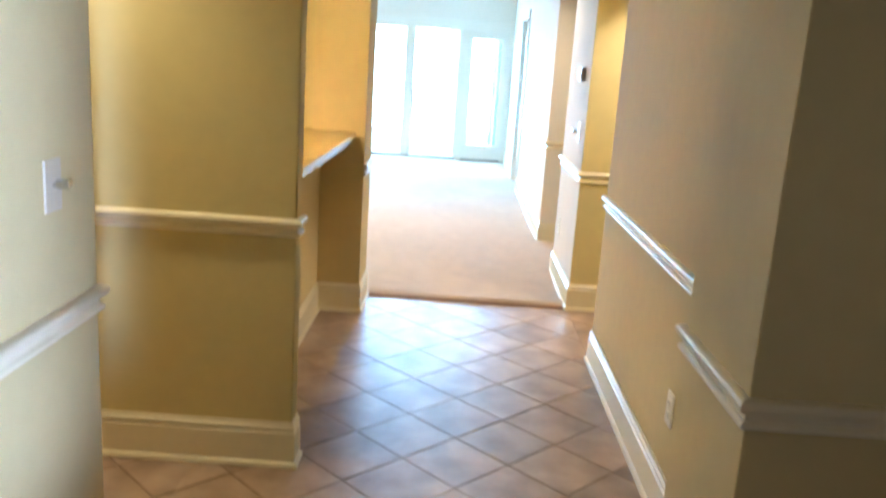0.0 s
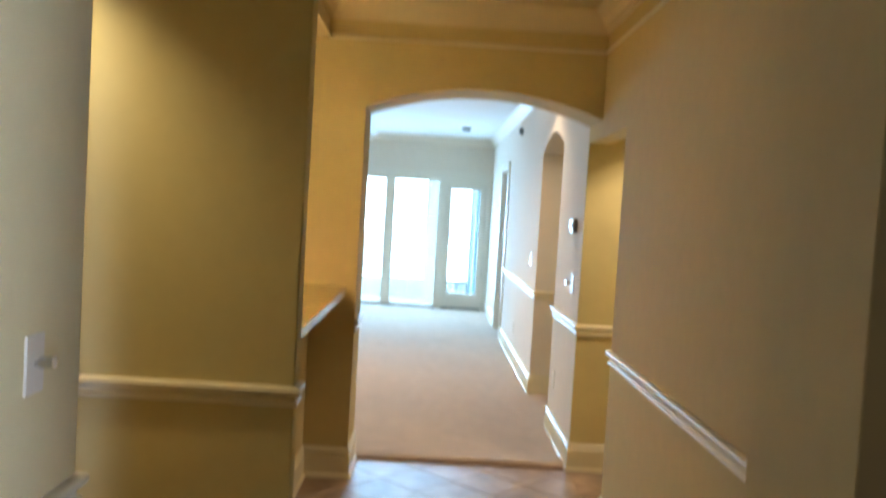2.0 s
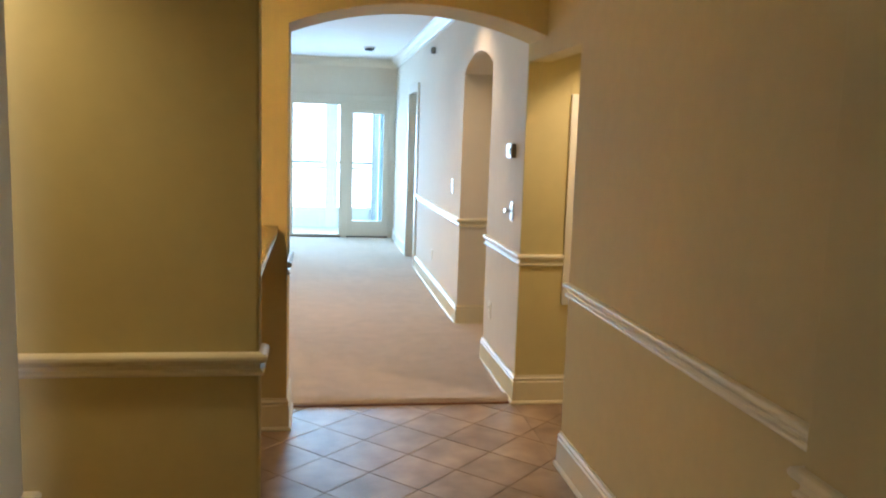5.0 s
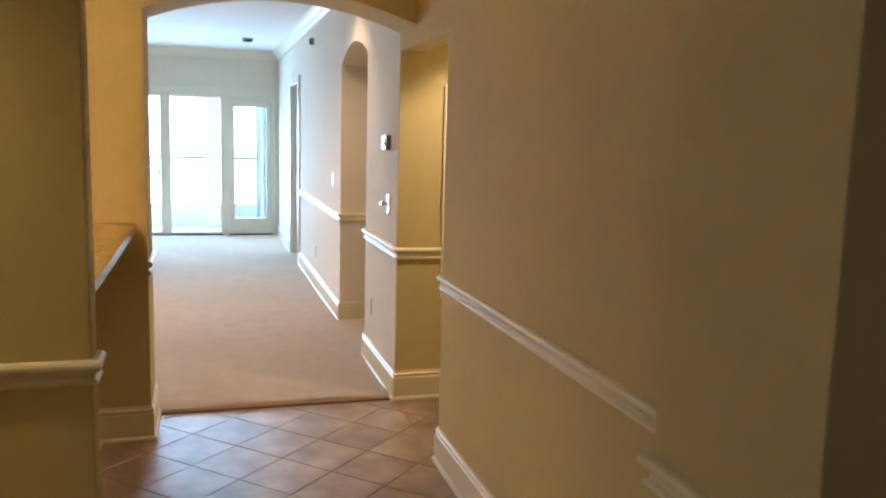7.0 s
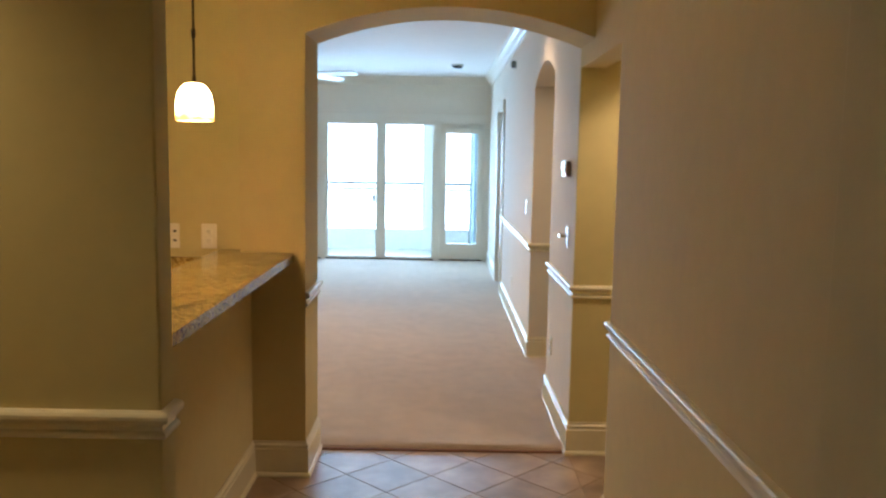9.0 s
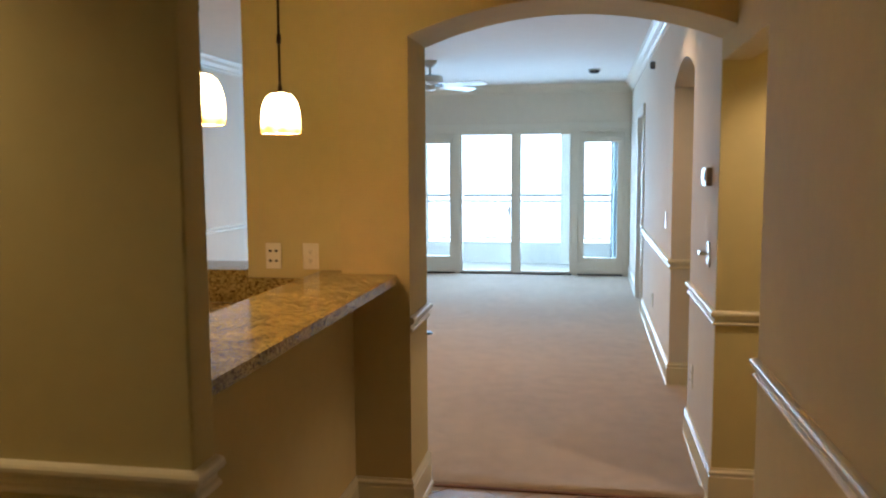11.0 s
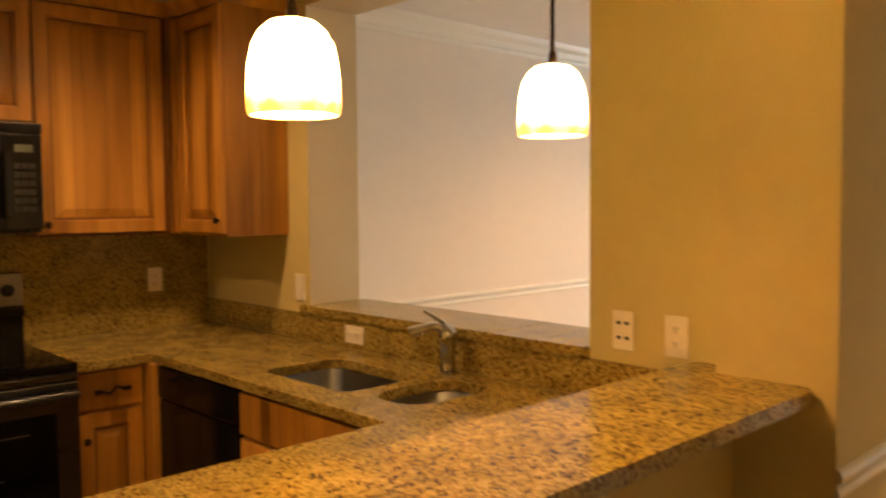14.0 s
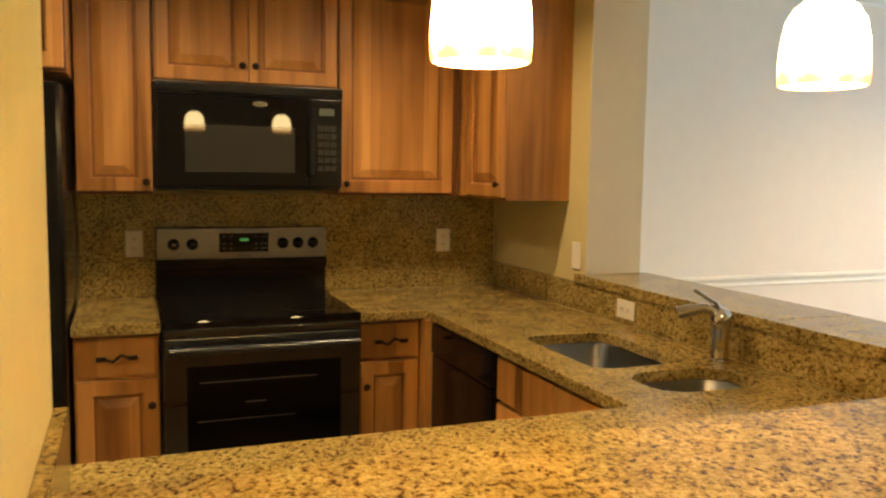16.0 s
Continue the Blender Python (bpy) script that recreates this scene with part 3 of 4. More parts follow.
trim("trim_tray_lip", LIP, LOW - 0.004, [((-1.52, ARCH_F), (0, ARCH_F), -1, (-1, -1)), ((-1.52, -1.99), (-1.52, ARCH_F), -1, (0, -1)), ((0, -1.99), (0, ARCH_F), 1, (0, -1))], "thin bead below the tray band", "trim")
trim("trim_bar_apron", LIP, 0.985, [((-1.55, -2.187), (-1.55, -0.371), -1)], "thin moulding under the bar top", "trim")
# casing of the doorway in the living room wall
structure("trim_doorway", M_TRIMW, (-0.022, 0.0, 4.86, 4.95, 0, 2.06), (-0.022, 0.0, 5.80, 5.89, 0, 2.06), (-0.022, 0.0, 4.86, 5.89, 2.06, 2.15), (0.0, 0.14, 4.951, 4.97, 0, 2.06), (0.0, 0.14, 5.78, 5.799, 0, 2.06), bevel=0.004,
          label="white door casing", category="trim")

# ---------------------------------------------------------------- glazed doors
unit = thing("door_1", (-1.575, FAR + 0.05, 0.0), "white framed glazed patio doors with two sidelights", "glass door")
tagged(unit, kind="structure")
Y0, Y1 = FAR - 0.012, FAR + 0.10


def frame_part(name, x0, x1, z0, z1, y0=Y0, y1=Y1, mat=None):
    return part(name, B(x0, x1, y0, y1, z0, z1, bevel=0.004), mat or M_TRIMW, unit)


for x0, x1 in ((-3.16, -3.08), (-2.42, -2.35), (-0.785, -0.70), (-0.085, -0.02)):
    frame_part("mullion", x0, x1, 0.0, 2.03)
frame_part("head", -3.16, -0.02, 1.995, 2.03, Y0 - 0.002, Y1 + 0.002)
frame_part("threshold", -3.16, -0.02, 0.0, 0.03, Y0 + 0.005, Y1 + 0.05, M_SLOT)
frame_part("casing", -3.26, -3.161, 0.0, 2.03, FAR - 0.025, FAR - 0.001)
frame_part("casing", -0.019, 0.0, 0.0, 2.03, FAR - 0.025, FAR - 0.001)
frame_part("casing", -3.26, 0.0, 2.0301, 2.12, FAR - 0.028, FAR - 0.001)
for x0, x1 in ((-3.08, -2.42), (-0.70, -0.085)):  # sidelights
    bm = bmesh.new()
    box(bm, x0, x0 + 0.085, FAR + 0.03, FAR + 0.075, 0.03, 1.995, 0.003)
    box(bm, x1 - 0.085, x1, FAR + 0.03, FAR + 0.075, 0.03, 1.995, 0.003)
    box(bm, x0 + 0.085, x1 - 0.085, FAR + 0.03, FAR + 0.075, 0.03, 0.26, 0.003)
    box(bm, x0 + 0.085, x1 - 0.085, FAR + 0.03, FAR + 0.075, 1.90, 1.995, 0.003)
    sash = part("sidelight_sash", bm, M_TRIMW, unit)
    g = part("pane", B(x0 + 0.08, x1 - 0.08, FAR + 0.05, FAR + 0.055, 0.25, 1.91), M_GLASS, sash)
    g.visible_shadow = False
    part("blind_headrail", B(x0 + 0.04, x1 - 0.03, FAR - 0.03, FAR + 0.025, 1.85, 1.925, bevel=0.006), M_TRIMW, unit, "white raised blind headrail")
for x0, x1, s in ((-2.35, -1.60, 1), (-1.52, -0.785, 1)):  # door leaves
    bm = bmesh.new()
    box(bm, x0, x0 + 0.03, FAR + 0.03, FAR + 0.07, 0.031, 1.994, 0.003)
    box(bm, x1 - 0.03, x1, FAR + 0.03, FAR + 0.07, 0.031, 1.994, 0.003)
    box(bm, x0 + 0.03, x1 - 0.03, FAR + 0.03, FAR + 0.07, 0.031, 0.06, 0.003)
    box(bm, x0 + 0.03, x1 - 0.03, FAR + 0.03, FAR + 0.07, 1.965, 1.994, 0.003)
    leaf = part("door_leaf", bm, M_TRIMW, unit)
    g = part("pane", B(x0 + 0.025, x1 - 0.025, FAR + 0.048, FAR + 0.053, 0.055, 1.97), M_GLASS, leaf)
    g.visible_shadow = False
frame_part("meeting_stile", -1.5995, -1.5205, 0.03, 1.995, FAR, FAR + 0.08)
bm = B(-1.665, -1.635, FAR - 0.005, FAR + 0.028, 0.84, 0.96, bevel=0.006)
tube(bm, (-1.65, FAR - 0.005, 0.92), (-1.65, FAR - 0.05, 0.92), 0.01)
tube(bm, (-1.65, FAR - 0.045, 0.92), (-1.74, FAR - 0.045, 0.915), 0.009)
part("lever_handle", bm, M_STEEL, unit, "satin metal lever handle", True)

# ---------------------------------------------------------------- balcony and outdoors
structure("pavement_balcony", M_BALC, (-5.0, 1.0, FAR + 0.161, 9.75, -0.16, -0.03), label="pale concrete balcony floor", category="balcony floor")
structure("wall_balcony_curb", M_BALC, (-5.0, 1.0, 9.45, 9.6, -0.03, 0.30), label="low pale balcony wall", category="wall")
structure("ceiling_balcony", M_CEIL, (-5.0, 1.0, FAR + 0.161, 9.0, 3.0, 3.1), label="white balcony soffit", category="ceiling")
for x0, x1 in ((-1.0, -0.80), (-3.35, -3.17)):
    structure("wall_balcony_post", M_CEILW, (x0, x1, 9.40, 9.58, -0.03, 3.0), bevel=0.006, label="white square balcony post", category="post")
structure("wall_balcony_end", M_ENDSHADE, (-0.215, -0.02, FAR + 0.161, 9.6, -0.03, 3.0), label="end wall of the balcony, coloured blue-grey for its shade")
rail = thing("balcony_railing", (-2, 9.52, 0), "grey painted metal balcony railing with slim balusters", "railing")
for z0, z1 in ((1.045, 1.085), (0.955, 0.985), (0.36, 0.38)):
    part("rail", B(-5.0, -0.2155, 9.50, 9.54, z0, z1, bevel=0.004), M_RAIL, rail)
first = None
for k in range(39):
    x = -4.94 + 0.12 * k
    if first is None:
        first = mesh_of("baluster", B(-0.007, 0.007, -0.007, 0.007, 0.38, 0.955), M_RAIL)
    ob = new("baluster", first)
    ob.parent = rail
    ob.matrix_parent_inverse = Matrix.Translation(rail.location).inverted()
    ob.location = (x, 9.52, 0)
bm = bmesh.new()
bmesh.ops.create_grid(bm, x_segments=20, y_segments=20, size=600, matrix=Matrix.Translation((0, 300, -9.5)))
solid("ground", bm, M_GRASS, "distant green lawn below the balcony", "ground", "structure")

# added glowing sheet that whites out the distance beyond the railing
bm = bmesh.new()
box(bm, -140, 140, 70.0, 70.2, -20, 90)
solid("backdrop", bm, M_OUTGLOW, "glowing white sheet standing in for the overexposed daylight outside", "backdrop", "structure")

# ---------------------------------------------------------------- entrance door
door = thing("door_2", (-0.36, -5.04, 0), "dark mahogany panelled entrance door, standing open", "door")
tagged(door, kind="structure")
bm = B(0, 0.90, -0.022, 0.022, 0.008, 2.04, bevel=0.003)
leaf = part("door_leaf", bm, M_DOORWOOD, door)
for z0, z1 in ((0.22, 0.85), (1.02, 1.86)):
    for x0, x1 in ((0.13, 0.41), (0.49, 0.77)):
        for s in (-1, 1):
            part("panel", B(x0, x1, min(s * 0.02, s * 0.03), max(s * 0.02, s * 0.03), z0, z1, bevel=0.008), M_DOORWOOD, leaf)
bm = bmesh.new()
for s in (-1, 1):
    tube(bm, (0.84, 0, 0.95), (0.84, s * 0.06, 0.95), 0.012)
    tube(bm, (0.84, s * 0.055, 0.95), (0.73, s * 0.055, 0.95), 0.01)
part("lever_handle", bm, M_BRONZE, leaf, "dark bronze lever", True)
leaf.matrix_parent_inverse = Matrix.Identity(4)
door.rotation_euler = (0, 0, radians(66))
for ob in door.children_recursive:
    ob.matrix_parent_inverse = Matrix.Identity(4)
structure("trim_entrance", M_DOORWOOD, (-1.33, -1.29, -5.21, -5.04, 0, 2.06), (-0.36, -0.32, -5.21, -5.0495, 0, 2.06), label="dark wood entrance frame", category="trim")

# ---------------------------------------------------------------- plates and small fixtures


def on_wall(ob, place, facing):
    """Stands a plate, built facing -y round the origin, on a wall facing the given way."""
    ob.matrix_world = Matrix.Translation(place) @ Matrix.Rotation({"-y": 0, "+x": radians(90), "-x": radians(-90), "+y": radians(180)}[facing], 4, "Z")
    return ob


def plate_thing(name, label, category, w=0.072, h=0.116, mat=None, group=""):
    ob = thing(name, (0, 0, 0), label, category, group)
    part("plate", B(-w / 2, w / 2, -0.006, 0, -h / 2, h / 2, bevel=0.0025), mat or M_PLATE, ob)
    return ob


def duplex(label, lying=False, mat=None):
    w, h = (0.116, 0.072) if lying else (0.072, 0.116)
    ob = plate_thing("outlet", label, "outlet", w, h, mat)
    for s in (-1, 1):
        cx, cz = (s * 0.021, 0) if lying else (0, s * 0.021)
        sock = part("socket", B(cx - 0.015, cx + 0.015, -0.009, -0.005, cz - 0.013, cz + 0.013, bevel=0.003), mat or M_PLATE, ob)
        bm = bmesh.new()
        for dx, dz, ww, hh in ((-0.006, 0.003, 0.0022, 0.009), (0.006, 0.003, 0.0022, 0.007), (0, -0.007, 0.004, 0.004)):
            box(bm, cx + dx - ww / 2, cx + dx + ww / 2, -0.0096, -0.008, cz + dz - hh / 2, cz + dz + hh / 2)
        part("slots", bm, M_SLOT, sock)
    return ob


def data_plate(label):
    ob = plate_thing("outlet", label, "wall plate")
    for sx in (-1, 1):
        for sz in (-0.022, 0.022):
            part("jack", B(sx * 0.014 - 0.007, sx * 0.014 + 0.007, -0.0085, -0.005, sz - 0.005, sz + 0.005, bevel=0.002), M_SLOT, ob)
    return ob


def toggle(label, reach=0.022, mat=None):
    ob = plate_thing("light_switch", label, "switch", mat=mat or M_PLATE)
    bm = tube(bmesh.new(), (0, -0.004, 0), (0, -reach * 0.5, 0.003), 0.006, 0.006, 12)
    tube(bm, (0, -reach * 0.45, 0.003), (0, -reach - 0.008, 0.006), 0.012, 0.011, 16)
    part("knob", bm, M_CHROME, ob, smooth=True)
    return ob


on_wall(data_plate("ivory data plate with four jacks"), (-1.945, -0.2702, 1.128), "-y")
on_wall(duplex("ivory duplex outlet on the kitchen wall"), (-1.77, -0.2702, 1.128), "-y")
on_wall(toggle("white dimmer switch with a round knob", 0.04), (0.0, 0.22, 1.108), "-x")
on_wall(toggle("almond dimmer switch with a round chrome knob", 0.035, material("almond plastic", (0.56, 0.48, 0.33), 0.4)), (-1.665, -3.278, 1.17), "+x")
on_wall(plate_thing("light_switch", "white light switch above the chair rail", "switch", mat=M_WHITEPL), (0.0, 2.39, 1.13), "-x")
on_wall(duplex("white outlet low on the hall wall", mat=M_PLATE), (0.0, -2.46, 0.40), "-x")
on_wall(duplex("white outlet low on the living room wall", mat=M_PLATE), (0.0, 0.72, 0.40), "-x")
on_wall(duplex("white outlet low on the living room wall", mat=M_PLATE), (0.0, 3.5, 0.36), "-x")
ep = thing("electrical_panel", (0.45, -0.02, 1.2), "cream painted electrical panel door set in the wall", "electrical panel")
bm = bmesh.new()
box(bm, 0.255, 0.295, -0.034, -0.0205, 0.592, 1.796, 0.003)
box(bm, 0.615, 0.655, -0.034, -0.0205, 0.592, 1.796, 0.003)
box(bm, 0.295, 0.615, -0.034, -0.0205, 0.592, 0.632, 0.003)
box(bm, 0.295, 0.615, -0.034, -0.0205, 1.756, 1.796, 0.003)
part("frame", bm, M_PLATE, ep)
pd = part("door", B(0.299, 0.611, -0.031, -0.0205, 0.636, 1.752, bevel=0.002), M_PLATE, ep)
part("latch", B(0.305, 0.317, -0.036, -0.0311, 1.535, 1.56, bevel=0.002), M_BRONZE, pd)
th = thing("thermostat", (0, 0, 0), "white wall thermostat with a grey display", "thermostat")
# body coloured dark to paint the shade on its side; the face stays white
part("body", B(-0.06, 0.06, -0.026, 0, -0.042, 0.042, bevel=0.006), material("housing darkened for its shaded side", (0.22, 0.19, 0.16), 0.5), th, "housing darkened for its shaded side")
part("faceplate", B(-0.06, 0.06, -0.031, -0.0261, -0.042, 0.042, bevel=0.002), M_WHITEPL, th)
part("display", B(-0.045, 0.02, -0.0325, -0.030, -0.008, 0.03), M_SCREEN, th)
part("button", B(0.03, 0.05, -0.034, -0.030, -0.02, 0.02, bevel=0.002), M_SLOT, th)
on_wall(th, (0.0, 0.245, 1.468), "-x")
ch = thing("wall_speaker", (0, 0, 0), "small dark sensor box high on the wall", "sensor")
part("body", B(-0.022, 0.022, -0.04, 0, -0.032, 0.032, bevel=0.006), M_STEEL, ch)
part("face", B(-0.016, 0.016, -0.043, -0.039, -0.025, 0.025, bevel=0.002), M_SATIN, ch)
on_wall(ch, (0.0, 3.7, 2.39), "-x")
sm = thing("smoke_detector", (-0.51, 6.05, HIGH), "round grey smoke detector on the ceiling", "smoke detector")
part("base", lathe(bmesh.new(), [(0, 0), (0.075, 0), (0.075, -0.014), (0.066, -0.02)], (-0.51, 6.05, HIGH)), M_FANMET, sm, smooth=True)
part("cover", lathe(bmesh.new(), [(0.062, -0.014), (0.06, -0.035), (0.045, -0.046), (0.0, -0.048)], (-0.51, 6.05, HIGH)), M_SATIN, sm, smooth=True)
sp = thing("sprinkler", (-0.87, -0.66, HIGH), "small brass ceiling sprinkler with a round plate", "sprinkler")
part("escutcheon", lathe(bmesh.new(), [(0, 0), (0.038, 0), (0.036, -0.006), (0.012, -0.012), (0.0, -0.012)], (-0.87, -0.66, HIGH)), M_BRASS, sp, smooth=True)
part("head", lathe(bmesh.new(), [(0.009, -0.01), (0.009, -0.035), (0.018, -0.038), (0.018, -0.041), (0, -0.042)], (-0.87, -0.66, HIGH)), M_BRASS, sp, smooth=True)
for fx in (-2.25, -2.0):
    fb = thing("floor_outlet", (fx, 3.445, 0.02), "dark oval floor outlet cover in the carpet", "floor outlet")
    bm = lathe(bmesh.new(), [(0.0, 0.012), (0.05, 0.012), (0.06, 0.008), (0.064, -0.008)], (fx, 3.445, 0.02))
    part("cover", bm, M_SATIN, fb, smooth=True)
    part("lid", lathe(bmesh.new(), [(0.0, 0.015), (0.03, 0.015), (0.032, 0.011)], (fx, 3.445, 0.02)), M_SATIN, fb, smooth=True)
vent = thing("floor_register", (-3.55, FAR - 0.03, 0.03), "dark slotted register at the foot of the wall", "vent")
part("frame", B(-3.72, -3.40, FAR - 0.06, FAR - 0.018, 0.02, 0.11, bevel=0.004), M_SATIN, vent)
for k in range(5):
    part("slat", B(-3.70, -3.42, FAR - 0.066, FAR - 0.058, 0.032 + 0.015 * k, 0.038 + 0.015 * k), M_BRONZE, vent)
# the last three fixtures are additions that go with the fill beams
for cx, cy, cz, power, cone, edge, colour in CANS:
    dl = thing("downlight", (cx, cy, cz), "lit recessed ceiling downlight with a white ring, three of eight added as fill", "downlight", "recessed lights")
    part("ring", lathe(bmesh.new(), [(0.062, -0.001), (0.085, -0.001), (0.083, -0.008), (0.066, -0.010), (0.062, -0.001)], (cx, cy, cz)), M_TRIM, dl, smooth=True)
    part("lens", lathe(bmesh.new(), [(0.0, -0.003), (0.062, -0.003)], (cx, cy, cz)), M_CANGLOW, dl)

# ---------------------------------------------------------------- ceiling fan
fx, fy = -2.22, 4.88
fan = thing("ceiling_fan", (fx, fy, HIGH), "white five-blade ceiling fan on a short rod", "ceiling fan")
part("canopy", lathe(bmesh.new(), [(0, 0), (0.075, 0), (0.07, -0.03), (0.045, -0.065), (0.02, -0.075)], (fx, fy, HIGH)), M_FANMET, fan, smooth=True)
part("rod", tube(bmesh.new(), (fx, fy, HIGH - 0.07), (fx, fy, HIGH - 0.17), 0.014), M_FANMET, fan, smooth=True)
part("motor", lathe(bmesh.new(), [(0.02, -0.15), (0.11, -0.155), (0.135, -0.17), (0.135, -0.225), (0.11, -0.245), (0.06, -0.25)], (fx, fy, HIGH)), M_FANMET, fan, smooth=True)
part("switch_housing", lathe(bmesh.new(), [(0.055, -0.248), (0.055, -0.30), (0.03, -0.315), (0, -0.318)], (fx, fy, HIGH)), M_FANMET, fan, smooth=True)
for k in range(5):
    a = radians(-18 + 72 * k)
    turn = Matrix.Translation((fx, fy, HIGH - 0.262)) @ Matrix.Rotation(a, 4, "Z") @ Matrix.Rotation(radians(-13), 4, "X")
    bm = prism(bmesh.new(), [(0.17, -0.05), (0.30, -0.058), (0.60, -0.066), (0.645, -0.05), (0.655, 0.0), (0.645, 0.05), (0.60, 0.066), (0.30, 0.058), (0.17, 0.05)], "z", -0.004, 0.004)
    bm.transform(turn)
    blade = part("blade", bm, M_WHITEPL, fan)
    bm = bmesh.new()
    box(bm, 0.05, 0.20, -0.012, 0.012, 0.004, 0.012)
    box(bm, 0.18, 0.24, -0.04, 0.04, 0.0045, 0.010, 0.002)
    bm.transform(turn)
    part("blade_iron", bm, M_BRONZE, blade)

# ---------------------------------------------------------------- pendants
SHADE = [(a * 0.93, b * 0.92) for a, b in [(0.020, 0.150), (0.036, 0.146), (0.052, 0.132), (0.064, 0.110), (0.070, 0.080), (0.073, 0.045), (0.0735, 0.015), (0.072, 0.002), (0.069, 0.0),
         (0.0685, 0.015), (0.068, 0.045), (0.065, 0.080), (0.059, 0.108), (0.048, 0.128), (0.034, 0.141), (0.020, 0.144)]]
for px, py in PENDANTS:
    pl = thing("pendant_light", (px, py, 1.636), "lit amber alabaster glass pendant on a slim bronze rod", "pendant light", "pendants over the bar")
    me = mesh_of("shade", lathe(bmesh.new(), SHADE, (0, 0, 0), 40), M_SHADE, True)
    sh = new("shade", me)
    sh.parent = pl
    part("socket", lathe(bmesh.new(), [(0.0, 0.112), (0.018, 0.112), (0.018, 0.140), (0.009, 0.146), (0.007, 0.168), (0.0045, 0.172)], (px, py, 1.63)), M_BRONZE, pl, smooth=True)
    part("rod", tube(bmesh.new(), (px, py, 1.80), (px, py, 2.41), 0.0045), M_BRONZE, pl, smooth=True)
    part("coupling", tube(bmesh.new(), (px, py, 1.94), (px, py, 1.97), 0.008), M_BRONZE, pl, smooth=True)
    part("canopy", lathe(bmesh.new(), [(0.0, 0.79), (0.055, 0.79), (0.05, 0.775), (0.012, 0.765), (0.0, 0.765)], (px, py, 1.63)), M_BRONZE, pl, smooth=True)

# ---------------------------------------------------------------- breakfast bar and worktops


def cut(bm, cutters):
    """The mesh with rounded holes cut out of it."""
    me = bpy.data.meshes.new("slab")
    bm.to_mesh(me)
    bm.free()
    ob = new("slab", me)
    made = []
    for c in cutters:
        cm = bpy.data.meshes.new("cutter")
        bmesh.ops.recalc_face_normals(c, faces=c.faces)
        c.to_mesh(cm)
        c.free()
        co = new("cutter", cm)
        made.append(co)
        mod = ob.modifiers.new("hole", "BOOLEAN")
        mod.operation, mod.object, mod.solver = "DIFFERENCE", co, "EXACT"
    dg = bpy.context.evaluated_depsgraph_get()
    dg.update()
    out = bmesh.new()
    out.from_mesh(bpy.data.meshes.new_from_object(ob.evaluated_get(dg)))
    for o in (ob, *made):
        bpy.data.objects.remove(o)
    return out


def round_rect(x0, x1, y0, y1, r, n=6):
    pts = []
    for cx, cy, a0 in ((x1 - r, y1 - r, 0), (x0 + r, y1 - r, 90), (x0 + r, y0 + r, 180), (x1 - r, y0 + r, 270)):
        for k in range(n + 1):
            a = radians(a0 + 90 * k / n)
            pts.append((cx + r * math.cos(a), cy + r * math.sin(a)))
    return pts


def soften(bm, size=0.004):
    edges = [e for e in bm.edges if len(e.link_faces) == 2 and e.calc_face_angle(0) > 0.9]
    bmesh.ops.bevel(bm, geom=edges, offset=size, segments=2, profile=0.6, affect="EDGES")
    return bm


BAR = 1.067
r = 0.045
corner = [(-1.345 - r + r * math.cos(radians(a)), -0.372 - r + r * math.sin(radians(a))) for a in range(0, 91, 15)]
outline = [(-1.72, -2.186), (-1.345, -2.186)] + corner + [(-1.602, -0.372), (-1.602, -0.272), (-1.72, -0.272)]
bm = soften(prism(bmesh.new(), outline, "z", BAR - 0.036, BAR), 0.006)
solid("bar_top", bm, M_GRANITE, "gold speckled granite breakfast bar top", "countertop")
BIG, SMALL = (-3.13, -2.63, -0.78, -0.45), (-2.565, -2.335, -0.75, -0.40)
slab = prism(bmesh.new(), [(-4.444, -0.292), (-4.444, -1.196), (-3.745, -1.196), (-3.745, -0.91), (-2.275, -0.91), (-2.275, -2.186), (-1.682, -2.186), (-1.682, -0.292)], "z", 0.878, 0.914)
bmesh.ops.recalc_face_normals(slab, faces=slab.faces)
slab = cut(slab, [prism(bmesh.new(), round_rect(*BIG, 0.06), "z", 0.8, 1.0), prism(bmesh.new(), round_rect(*SMALL, 0.10), "z", 0.8, 1.0)])
solid("countertop", soften(slab, 0.003), M_GRANITE, "gold speckled granite worktop with two sink cut-outs", "countertop")
solid("countertop", soften(prism(bmesh.new(), [(-4.444, -2.27), (-3.745, -2.27), (-3.745, -1.966), (-4.444, -1.966)], "z", 0.878, 0.914), 0.003), M_GRANITE, "short gold granite worktop beside the range", "countertop")
solid("backsplash", B(-4.4645, -4.445, -2.27, -0.292, 0.90, 1.376), M_GRANITE, "full-height speckled granite backsplash", "backsplash")
solid("backsplash", B(-4.4445, -1.683, -0.2915, -0.2705, 0.915, 1.029), M_GRANITE, "low granite upstand below the pass-through", "backsplash")
splash = bmesh.new()
box(splash, -2.03, -1.7205, -2.1915, -2.169, 0.915, 1.096, 0.003)
box(splash, -1.7205, -1.36, -2.1915, -2.169, BAR + 0.001, 1.096, 0.003)
solid("backsplash", splash, M_GRANITE, "granite side splash along the wall end, stepping up over the bar", "backsplash")
ledge = thing("pass_through_ledge", (-2.8, -0.13, 1.031), "polished granite ledge in the pass-through, in two slabs", "ledge")
part("slab", soften(prism(bmesh.new(), [(-3.60, -0.30), (-2.465, -0.30), (-2.465, 0.03), (-3.556, 0.03), (-3.556, -0.271), (-3.60, -0.271)], "z", 1.031, BAR), 0.005), M_GRANITE, ledge)
